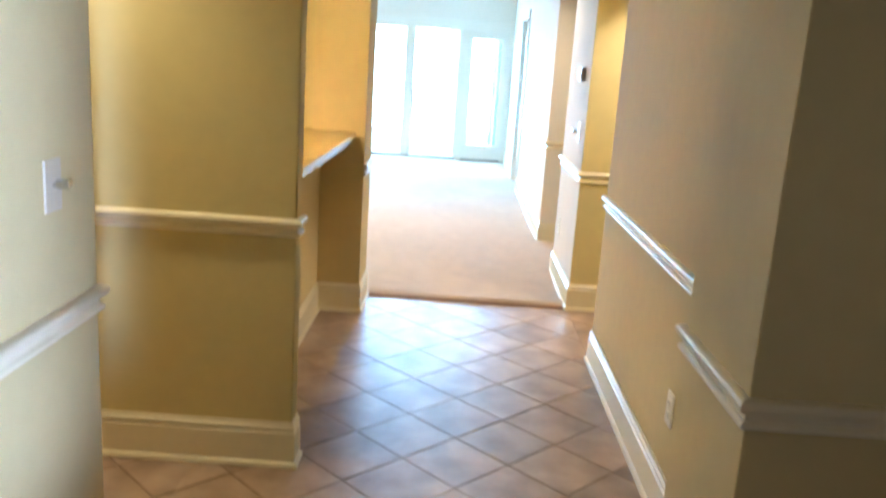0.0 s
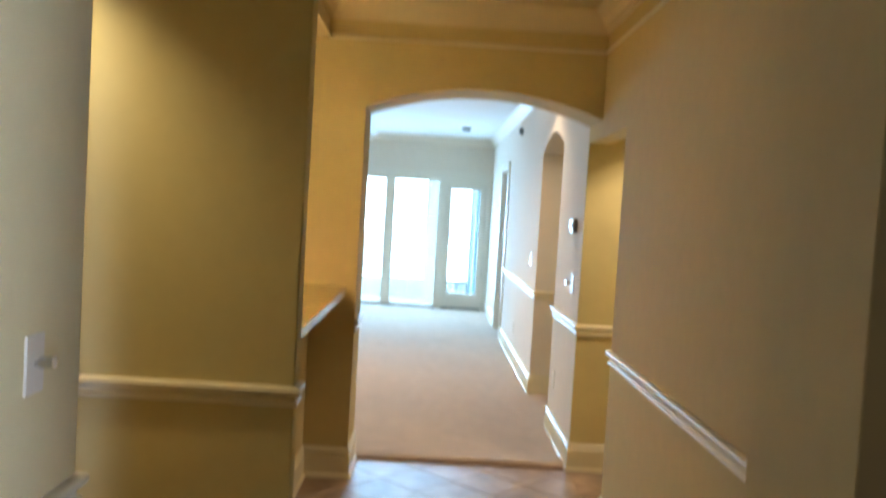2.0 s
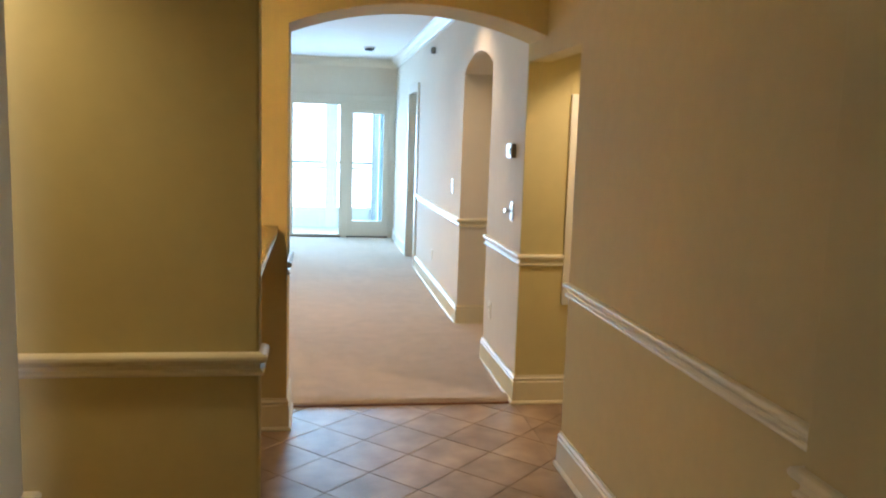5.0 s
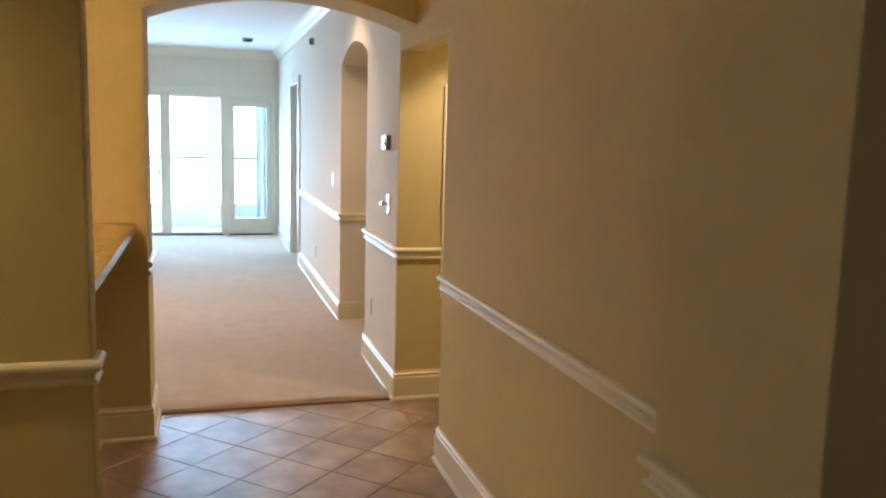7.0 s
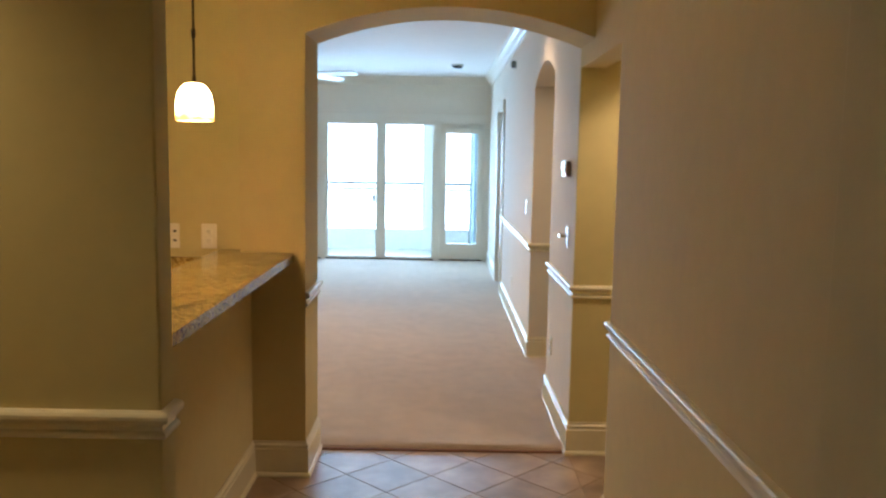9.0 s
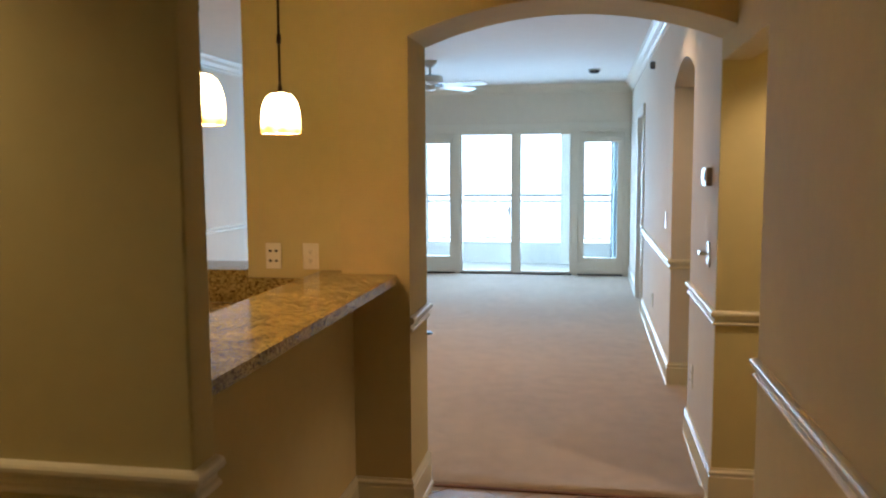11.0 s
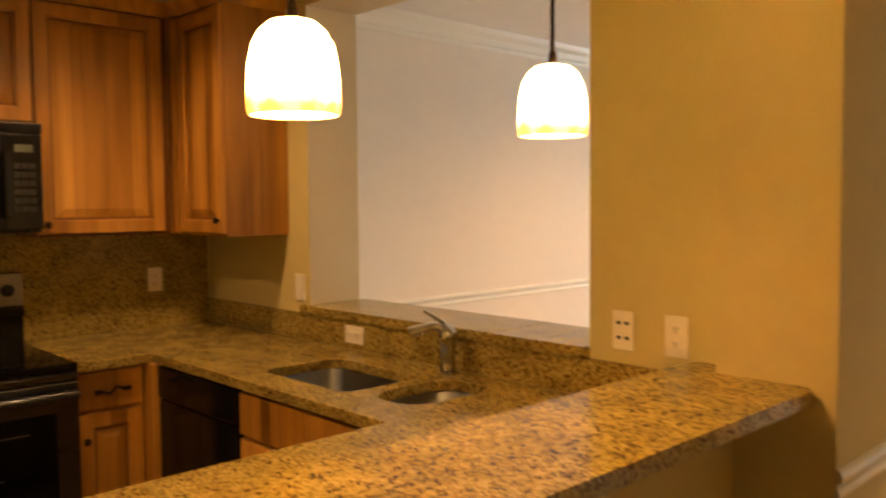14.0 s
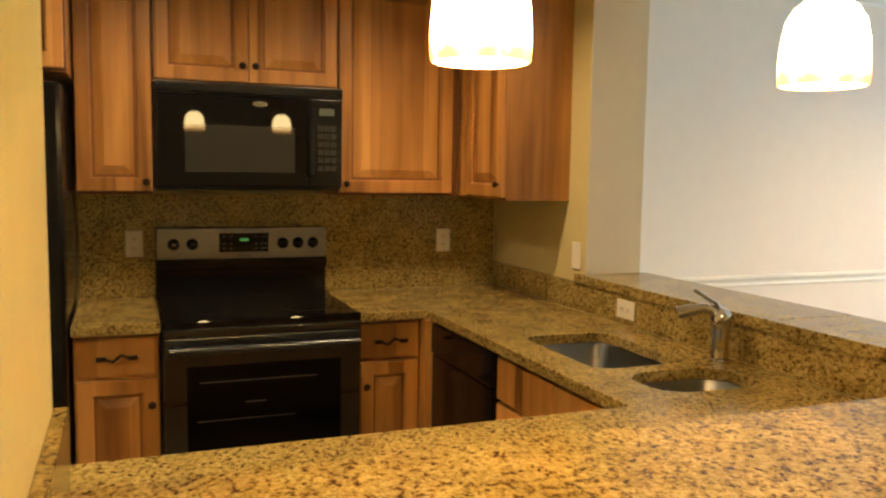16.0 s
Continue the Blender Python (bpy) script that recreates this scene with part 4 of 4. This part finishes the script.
part("slab", soften(prism(bmesh.new(), [(-2.463, -0.30), (-2.07, -0.30), (-2.07, 0.03), (-2.463, 0.03)], "z", 1.030, BAR - 0.001), 0.005), M_GRANITE, ledge)

# ---------------------------------------------------------------- sink and tap
sink = thing("sink", (-2.75, -0.6, 0.9), "undermount stainless double sink", "sink")


def bowl(rect, rr, depth):
    bm = bmesh.new()
    loops = []
    for inset, z in ((-0.004, 0.876), (0.0, 0.87), (0.012, 0.876 - depth + 0.03), (0.035, 0.876 - depth), (0.09, 0.876 - depth - 0.004)):
        x0, x1, y0, y1 = rect
        pts = round_rect(x0 + inset, x1 - inset, y0 + inset, y1 - inset, max(rr - inset * 0.3, 0.015))
        loops.append([bm.verts.new((p, q, z)) for p, q in pts])
    for lo, hi in zip(loops, loops[1:]):
        for k in range(len(lo)):
            bm.faces.new((lo[k], lo[(k + 1) % len(lo)], hi[(k + 1) % len(lo)], hi[k]))
    bm.faces.new(loops[-1])
    return bm


for rect, rr, depth in ((BIG, 0.06, 0.20), (SMALL, 0.10, 0.15)):
    bw = part("bowl", bowl(rect, rr, depth), M_SINK, sink, smooth=True)
    cx, cy = (rect[0] + rect[1]) / 2, (rect[2] + rect[3]) / 2
    part("drain", lathe(bmesh.new(), [(0.0, 0.002), (0.03, 0.002), (0.042, 0.006), (0.044, 0.0)], (cx, cy, 0.874 - depth)), M_CHROME, bw, smooth=True)
tap = thing("faucet", (-2.61, -0.352, 0.914), "polished chrome single-lever kitchen faucet", "faucet")
part("base", lathe(bmesh.new(), [(0.034, 0.0), (0.034, 0.008), (0.027, 0.014), (0.025, 0.03)], (-2.61, -0.352, 0.914)), M_CHROME, tap, smooth=True)
part("body", lathe(bmesh.new(), [(0.029, 0.025), (0.025, 0.06), (0.028, 0.11), (0.033, 0.15), (0.031, 0.178), (0.017, 0.196), (0, 0.20)], (-2.61, -0.352, 0.914)), M_CHROME, tap, smooth=True)
cv = bpy.data.curves.new("spout", "CURVE")
cv.dimensions, cv.bevel_depth, cv.bevel_resolution = "3D", 0.019, 5
spl = cv.splines.new("BEZIER")
spl.bezier_points.add(2)
for p, co in zip(spl.bezier_points, ((-2.61, -0.352, 1.06), (-2.63, -0.385, 1.105), (-2.655, -0.435, 1.10))):
    p.co = co
    p.handle_left_type = p.handle_right_type = "AUTO"
tmp = new("spout", cv)
dg = bpy.context.evaluated_depsgraph_get()
dg.update()
me = bpy.data.meshes.new_from_object(tmp.evaluated_get(dg))
bpy.data.objects.remove(tmp)
bm = bmesh.new()
bm.from_mesh(me)
tube(bm, (-2.65, -0.425, 1.102), (-2.675, -0.47, 1.085), 0.023, 0.026)
part("spout", bm, M_CHROME, tap, smooth=True)
bm = tube(bmesh.new(), (-2.61, -0.352, 1.09), (-2.617, -0.375, 1.135), 0.012, 0.009)
tube(bm, (-2.617, -0.375, 1.13), (-2.655, -0.425, 1.175), 0.009, 0.006)
part("lever", bm, M_CHROME, tap, smooth=True)
for ob in tap.children:
    ob.data.transform(Matrix.Translation((0, 0, 0.914)) @ Matrix.Diagonal((1, 1, 0.85, 1)) @ Matrix.Translation((0, 0, -0.914)))

on_wall(duplex("ivory outlet on the granite backsplash"), (-4.4448, -0.575, 1.145), "+x")
on_wall(duplex("ivory outlet on the granite backsplash"), (-4.4448, -2.045, 1.15), "+x")
on_wall(duplex("ivory outlet lying in the granite upstand", lying=True), (-3.215, -0.2918, 0.975), "-y")
on_wall(plate_thing("light_switch", "ivory switch plate beside the cabinet", "switch"), (-3.63, -0.2702, 1.14), "-y")

# ---------------------------------------------------------------- cabinets


def raised_door(name, parent, a0, a1, z0, z1, knob=None):
    """A raised-panel front, in the plane facing +y' of its own; built flat on x-z with its face at y=0 looking to -y."""
    bm = bmesh.new()
    f = 0.058
    rings = []
    for d, y in ((0, 0.02), (0, 0.003), (0.003, 0.0), (f - 0.006, 0.0), (f, 0.005), (f, 0.02)):
        rings.append([bm.verts.new((p, y, q)) for p, q in ((a0 + d, z0 + d), (a1 - d, z0 + d), (a1 - d, z1 - d), (a0 + d, z1 - d))])
    for lo, hi in zip(rings, rings[1:] + rings[:1]):
        for k in range(4):
            bm.faces.new((lo[k], lo[(k + 1) % 4], hi[(k + 1) % 4], hi[k]))
    made = [(name, bm, M_WOOD)]
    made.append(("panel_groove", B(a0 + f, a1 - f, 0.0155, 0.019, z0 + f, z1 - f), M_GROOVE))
    bm = bmesh.new()
    lo = [bm.verts.new((p, 0.0157, q)) for p, q in ((a0 + f + 0.011, z0 + f + 0.011), (a1 - f - 0.011, z0 + f + 0.011), (a1 - f - 0.011, z1 - f - 0.011), (a0 + f + 0.011, z1 - f - 0.011))]
    g = 0.046
    hi = [bm.verts.new((p, 0.002, q)) for p, q in ((a0 + f + g, z0 + f + g), (a1 - f - g, z0 + f + g), (a1 - f - g, z1 - f - g), (a0 + f + g, z1 - f - g))]
    for k in range(4):
        bm.faces.new((lo[k], lo[(k + 1) % 4], hi[(k + 1) % 4], hi[k]))
    bm.faces.new(hi)
    made.append(("panel", bm, M_WOOD))
    if knob:
        bm = lathe(bmesh.new(), [(0.0, 0.028), (0.010, 0.027), (0.015, 0.02), (0.013, 0.012), (0.006, 0.008), (0.006, 0.0)], (0, 0, 0), 16)
        bm.transform(Matrix.Translation((knob[0], 0, knob[1])) @ Matrix.Rotation(radians(90), 4, "X"))
        made.append(("knob", bm, M_BRONZE))
    return made


def fit_front(made, parent, m):
    lead = None
    for name, bm, mat in made:
        bm.transform(m)
        ob = part(name, bm, mat, parent if lead is None else lead, smooth=mat is M_BRONZE)
        if lead is not None:
            ob.matrix_parent_inverse = Matrix.Identity(4)
        lead = lead or ob


def drawer_front(a0, a1, z0, z1):
    made = [("drawer", B(a0, a1, 0, 0.02, z0, z1, bevel=0.005), M_WOOD)]
    bm = bmesh.new()
    c, z = (a0 + a1) / 2, (z0 + z1) / 2
    for s in (-1, 1):
        tube(bm, (c + s * 0.055, 0, z), (c + s * 0.055, -0.02, z), 0.005, n=8)
        box(bm, c + s * 0.055 - 0.017, c + s * 0.055 + 0.017, -0.026, -0.018, z - 0.009, z + 0.009, 0.003)
        tube(bm, (c + s * 0.042, -0.022, z), (c + s * 0.014, -0.024, z + s * 0.013), 0.0055, n=8)
    tube(bm, (c - 0.016, -0.024, z - 0.013), (c + 0.016, -0.024, z + 0.013), 0.006, n=8)
    made.append(("pull", bm, M_BRONZE))
    return made


def facing_east(x, y):
    """Own x runs to +y, own -y looks to +x."""
    return Matrix.Translation((x, y, 0)) @ Matrix.Rotation(radians(90), 4, "Z")


def facing_south(x, y):
    return Matrix.Translation((x, y, 0))


def base_cabinet(label, y0, y1, knob_side):
    cab = thing("base_cabinet", (-4.1, (y0 + y1) / 2, 0), label, "cabinet", "kitchen base cabinets")
    part("body", B(-4.44, -3.80, y0, y1, 0.10, 0.876), M_WOOD, cab)
    part("toe_kick", B(-4.44, -3.87, y0, y1, 0.0, 0.10), M_SATIN, cab)
    w = y1 - y0
    m = facing_east(-3.78, y0)
    fit_front(drawer_front(0.006, w - 0.006, 0.715, 0.862), cab, m)
    k = (w - 0.03, 0.60) if knob_side > 0 else (0.03, 0.60)
    fit_front(raised_door("door", cab, 0.006, w - 0.006, 0.12, 0.70, k), cab, m)


base_cabinet("honey maple base cabinet with drawer and raised-panel door", -2.265, -1.968, 1)
base_cabinet("narrow honey maple base cabinet beside the range", -1.194, -0.93, -1)
cab = thing("base_cabinet", (-2.6, -0.6, 0), "honey maple sink base cabinet with two doors", "cabinet", "kitchen base cabinets")
part("body", B(-3.09, -2.30, -0.875, -0.84, 0.10, 0.876), M_WOOD, cab)
part("side", B(-3.09, -3.07, -0.84, -0.30, 0.10, 0.64), M_WOOD, cab)
part("toe_kick", B(-3.09, -2.30, -0.80, -0.78, 0.0, 0.10), M_SATIN, cab)
m = facing_south(-3.09, -0.895)
fit_front([("false_front", B(0.006, 0.392, 0, 0.02, 0.715, 0.862, bevel=0.005), M_WOOD)], cab, m)
fit_front([("false_front", B(0.398, 0.784, 0, 0.02, 0.715, 0.862, bevel=0.005), M_WOOD)], cab, m)
fit_front(raised_door("door", cab, 0.006, 0.392, 0.12, 0.70, (0.36, 0.64)), cab, m)
fit_front(raised_door("door", cab, 0.398, 0.784, 0.12, 0.70, (0.43, 0.64)), cab, m)
cab = thing("base_cabinet", (-2.0, -1.5, 0), "honey maple cabinet run under the bar", "cabinet", "kitchen base cabinets")
part("body", B(-2.24, -1.69, -2.17, -0.90, 0.10, 0.876), M_WOOD, cab)
for k in range(3):
    fit_front(raised_door("door", cab, 0.006, 0.40, 0.12, 0.86, (0.36, 0.8)), cab, Matrix.Translation((-2.26, -0.93 - 0.41 * k, 0)) @ Matrix.Rotation(radians(-90), 4, "Z"))
cab = thing("corner_filler", (-3.72, -0.9, 0), "honey maple corner filler panel", "cabinet")
part("body", B(-3.80, -3.705, -0.93, -0.88, 0.10, 0.876), M_WOOD, cab)

dw = thing("dishwasher", (-3.3, -0.6, 0), "black built-in dishwasher under the worktop", "dishwasher")
part("body", B(-3.70, -3.14, -0.86, -0.30, 0.10, 0.872), M_SATIN, dw)
part("door", B(-3.698, -3.097, -0.905, -0.861, 0.11, 0.74, bevel=0.006), M_BLACK, dw)
part("control_panel", B(-3.698, -3.097, -0.91, -0.861, 0.745, 0.870, bevel=0.006), M_BLACK, dw)
part("toe_kick", B(-3.69, -3.1, -0.83, -0.80, 0.0, 0.10), M_SATIN, dw)


def upper(label, y0, y1, z0, z1, doors, front=-4.15, depth_to=-4.463):
    cab = thing("upper_cabinet", ((front + depth_to) / 2, (y0 + y1) / 2, z0), label, "cabinet", "kitchen upper cabinets")
    part("body", B(depth_to, front - 0.02, y0 + 0.001, y1 - 0.001, z0, z1), M_WOOD, cab)
    # dark sheet behind the doors colours the shade in their gaps
    part("reveal", B(front - 0.0215, front - 0.0185, y0 + 0.0005, y1 - 0.0005, z0 + 0.001, z1 - 0.001), M_GAPSHADE, cab, "dark sheet painting the shadow gap round the doors")
    m = facing_east(front, y0)
    for a0, a1, knob in doors:
        fit_front(raised_door("door", cab, a0, a1, z0 + 0.012, z1 - 0.012, knob), cab, m)
    part("crown", run(bmesh.new(), CROWN_CAB, (front, y0), (front, y1), -1, z1), M_WOOD, cab)
    return cab


CROWN_CAB = [(-0.02, -0.002), (0.0, -0.002), (0.006, 0.006), (0.03, 0.035), (0.042, 0.055), (-0.02, 0.055)]
TOP = 2.355
upper("honey maple upper cabinet beside the microwave", -2.262, -1.968, 1.378, TOP, [(0.004, 0.290, (0.266, 1.43))])
upper("short honey maple cabinet over the microwave", -1.966, -1.196, 1.84, TOP, [(0.004, 0.383, (0.358, 1.92)), (0.387, 0.766, (0.412, 1.92))])
upper("wide honey maple upper cabinet", -1.194, -0.615, 1.378, TOP, [(0.004, 0.545, (0.036, 1.43))])
upper("honey maple cabinet above the refrigerator", -3.06, -2.266, 1.83, TOP, [(0.008, 0.392, (0.365, 1.88)), (0.398, 0.784, (0.42, 1.88))], front=-3.87)
cab = thing("upper_cabinet", (-3.95, -0.42, 1.37), "honey maple upper cabinet beside the pass-through", "cabinet", "kitchen upper cabinets")
part("body", B(-4.14, -3.715, -0.575, -0.271, 1.372, TOP), M_WOOD, cab)
fit_front(raised_door("door", cab, 0.02, 0.41, 1.385, TOP - 0.012, (0.38, 1.44)), cab, facing_south(-4.13, -0.595))
part("crown", run(bmesh.new(), CROWN_CAB, (-4.15, -0.595), (-3.715, -0.595), -1, TOP, (0, 1)), M_WOOD, cab)
part("crown", run(bmesh.new(), CROWN_CAB, (-3.715, -0.595), (-3.715, -0.271), -1, TOP, (1, 0)), M_WOOD, cab)
part("filler", B(-4.17, -4.145, -0.613, -0.575, 1.378, TOP), M_WOOD, cab)

# ---------------------------------------------------------------- appliances
fr = thing("refrigerator", (-4.1, -2.72, 0), "tall black refrigerator beside the cabinets", "refrigerator")
part("body", B(-4.45, -3.80, -3.05, -2.28, 0.02, 1.78, bevel=0.01), M_BLACK, fr)
part("door", B(-3.795, -3.72, -3.05, -2.67, 0.06, 1.78, bevel=0.015), M_BLACK, fr)
part("door", B(-3.795, -3.72, -2.66, -2.28, 0.06, 1.78, bevel=0.015), M_BLACK, fr)
for y in (-2.70, -2.63):
    part("handle", B(-3.715, -3.68, y - 0.012, y + 0.012, 0.7, 1.5, bevel=0.008), M_BLACK, fr)

Y0M, Y1M = -1.960, -1.200
mw = thing("microwave", (-4.2, -1.58, 1.40), "black over-the-range microwave with a tinted window", "microwave")
part("body", B(-4.44, -4.085, Y0M, Y1M, 1.40, 1.835, bevel=0.004), M_SATIN, mw)
dr = part("door", B(-4.084, -4.05, Y0M, -1.345, 1.415, 1.79, bevel=0.008), M_BLACKGLASS, mw)
part("window", B(-4.0505, -4.0475, -1.85, -1.405, 1.475, 1.665, bevel=0.001), material("tinted oven window", (0.03, 0.029, 0.023), 0.02, spec=0.32), dr)
part("control_panel", B(-4.084, -4.052, -1.343, Y1M, 1.415, 1.79, bevel=0.006), M_BLACK, mw)
part("handle", B(-4.052, -4.015, -1.352, -1.325, 1.46, 1.72, bevel=0.01), M_BLACK, mw)
part("grille", B(-4.084, -4.046, Y0M, Y1M, 1.792, 1.835, bevel=0.004), M_SATIN, mw)
for k in range(4):
    part("grille_slat", B(-4.047, -4.041, Y0M + 0.03, Y1M - 0.03, 1.799 + 0.008 * k, 1.803 + 0.008 * k), M_SATIN, mw)
part("display", B(-4.0525, -4.050, -1.30, -1.235, 1.72, 1.75), M_SCREEN, mw)
M_KEY = material("grey keypad", (0.014, 0.014, 0.0135), 0.4)
for i in range(3):
    for j in range(6):
        part("button", B(-4.0525, -4.0505, -1.305 + i * 0.028, -1.283 + i * 0.028, 1.485 + j * 0.034, 1.507 + j * 0.034), M_KEY, mw)
bm = lathe(bmesh.new(), [(0.0, 0.002), (0.03, 0.002), (0.032, 0.0)], (0, 0, 0), 24)
bm.transform(Matrix.Translation((-4.05, -1.55, 1.757)) @ Matrix.Rotation(radians(90), 4, "Y") @ Matrix.Diagonal((0.38, 1, 1, 1)))
part("badge", bm, M_CHROME, dr, "plain oval badge")
lean = Matrix.Translation((-4.06, 0, 1.415)) @ Matrix.Rotation(radians(1.2), 4, "Y") @ Matrix.Translation((4.06, 0, -1.415))
for ob in (dr, *dr.children):  # top tipped out so the pendants' reflections fit the camera's view
    ob.data.transform(lean)

st = thing("range", (-4.1, -1.58, 0), "stainless and black electric range with a glass top", "oven range")
part("body", B(-4.42, -3.775, Y0M, Y1M, 0.05, 0.888), M_SATIN, st)
top = part("cooktop", B(-4.36, -3.722, Y0M + 0.002, Y1M - 0.002, 0.890, 0.922, bevel=0.008), M_BLACKGLASS, st)
for bx, by, br in ((-4.2, -1.77, 0.085), (-4.2, -1.39, 0.07), (-3.92, -1.77, 0.07), (-3.92, -1.39, 0.10)):
    part("burner", lathe(bmesh.new(), [(br - 0.004, 0.0005), (br, 0.0008), (br + 0.003, 0.0003)], (bx, by, 0.922)), material("burner ring", (0.022, 0.022, 0.022), 0.15), top)
bg = part("backguard", B(-4.43, -4.36, Y0M, Y1M, 0.90, 1.225, bevel=0.006), M_BLACK, st)
part("ledge", B(-4.3605, -4.335, Y0M, Y1M, 1.035, 1.08, bevel=0.006), M_BLACK, bg)
part("control_panel", B(-4.3605, -4.345, Y0M + 0.004, Y1M - 0.004, 1.085, 1.222, bevel=0.004), M_STEEL, st)
part("display", B(-4.3455, -4.342, -1.69, -1.47, 1.115, 1.20), M_BLACKGLASS, st)
part("clock", B(-4.3423, -4.341, -1.60, -1.56, 1.163, 1.176), M_CLOCK, st, "green clock digits")
M_MARK = material("grey printed marks", (0.12, 0.12, 0.115), 0.4)
for y in (-1.675, -1.645, -1.535, -1.505, -1.49):
    for z in (1.128, 1.150, 1.182):
        part("marking", B(-4.3423, -4.3415, y, y + 0.013, z, z + 0.004), M_MARK, st)
part("name_bar", B(-4.3455, -4.344, -1.61, -1.55, 1.094, 1.100), M_MARK, st, "plain grey maker's mark")
for k, y in enumerate((-1.885, -1.805, -1.405, -1.335, -1.265)):
    bm = lathe(bmesh.new(), [(0.026, 0.0), (0.026, 0.006), (0.019, 0.01), (0.017, 0.03), (0.012, 0.034), (0, 0.034)], (0, 0, 0), 20)
    bm.transform(Matrix.Translation((-4.345, y, 1.152)) @ Matrix.Rotation(radians(90), 4, "Y"))
    part("knob", bm, M_BLACK, st, smooth=True)
od = part("oven_door", B(-3.774, -3.725, Y0M + 0.004, Y1M - 0.004, 0.24, 0.855, bevel=0.006), M_DSTEEL, st)
part("window", B(-3.7255, -3.722, Y0M + 0.085, Y1M - 0.085, 0.30, 0.745, bevel=0.001), material("smoked oven glass", (0.004, 0.004, 0.0042), 0.06, spec=0.14), od)
part("trim_strip", B(-3.774, -3.728, Y0M + 0.004, Y1M - 0.004, 0.858, 0.886, bevel=0.004), M_DSTEEL, st)
bm = tube(bmesh.new(), (-3.675, Y0M + 0.02, 0.815), (-3.675, Y1M - 0.02, 0.815), 0.016, n=20)
for y in (Y0M + 0.05, Y1M - 0.05):
    tube(bm, (-3.725, y, 0.815), (-3.675, y, 0.815), 0.011, n=12)
part("handle", bm, M_DSTEEL, od, "dark steel bar handle", True)
M_WIRE = material("bright oven wire", (0.16, 0.16, 0.15), 0.3, 0.6)
for z, y0, y1 in ((0.68, -1.83, -1.38), (0.594, -1.66, -1.58), (0.53, -1.84, -1.47)):
    part("rack", B(-3.7218, -3.7208, y0, y1, z, z + 0.0035), M_WIRE, od)
part("drawer", B(-3.774, -3.728, Y0M + 0.004, Y1M - 0.004, 0.06, 0.232, bevel=0.006), M_DSTEEL, st)

# ---------------------------------------------------------------- floor tiles
floor = bpy.data.objects["floor"]
D = 0.405
GAP = 0.0022


def clip(poly, x0, x1, y0, y1):
    for axis, value, keep in ((0, x0, 1), (0, x1, -1), (1, y0, 1), (1, y1, -1)):
        out = []
        for k, p in enumerate(poly):
            q = poly[(k + 1) % len(poly)]
            ip, iq = (p[axis] - value) * keep >= 0, (q[axis] - value) * keep >= 0
            if ip:
                out.append(p)
            if ip != iq:
                s = (value - p[axis]) / (q[axis] - p[axis])
                out.append((p[0] + s * (q[0] - p[0]), p[1] + s * (q[1] - p[1])))
        poly = out
        if len(poly) < 3:
            return []
    return poly


def tile_mesh(pts, cx, cy):
    bm = bmesh.new()
    n = len(pts)
    mx, my = sum(p[0] for p in pts) / n, sum(p[1] for p in pts) / n
    lo = [bm.verts.new((p[0] - cx, p[1] - cy, -0.014)) for p in pts]
    mid = [bm.verts.new((p[0] - cx, p[1] - cy, -0.0025)) for p in pts]
    hi = [bm.verts.new((mx + (p[0] - mx) * 0.988 - cx, my + (p[1] - my) * 0.988 - cy, 0.0)) for p in pts]
    for a, b in ((lo, mid), (mid, hi)):
        for k in range(n):
            bm.faces.new((a[k], a[(k + 1) % n], b[(k + 1) % n], b[k]))
    bm.faces.new(hi)
    return mesh_of("tile", bm, M_TILE)


AREAS = [(-1.665, -0.172, -5.05, -3.52), (-1.665, -0.0, -3.52, 0.012), (-4.46, -1.665, -3.06, -2.285), (-3.80, -2.24, -2.285, -0.84), (0.0, 1.2, -0.94, -0.02)]
whole = None
h = D / 2 - GAP
for i in range(-19, 10):
    for j in range(-26, 6):
        if (i + j) % 2:
            continue
        cx, cy = -0.906 + D / 2 * i, -0.546 + D / 2 * (j + 1)
        diamond = [(cx + h, cy), (cx, cy + h), (cx - h, cy), (cx, cy - h)]
        for area in AREAS:
            pts = clip(diamond, *area)
            if not pts:
                continue
            full = len(pts) == 4 and all(min(abs(p[0] - q[0]) + abs(p[1] - q[1]) for q in diamond) < 1e-6 for p in pts)
            if full:
                whole = whole or tile_mesh(diamond, cx, cy)
                ob = new("tile", whole)
            else:
                size = abs(sum(p[0] * q[1] - q[0] * p[1] for p, q in zip(pts, pts[1:] + pts[:1]))) / 2
                if size < 0.0012:
                    continue
                ob = new("tile", tile_mesh(pts, cx, cy))
            ob.parent = floor
            ob.location = (cx, cy, random.uniform(-0.0008, 0.0))
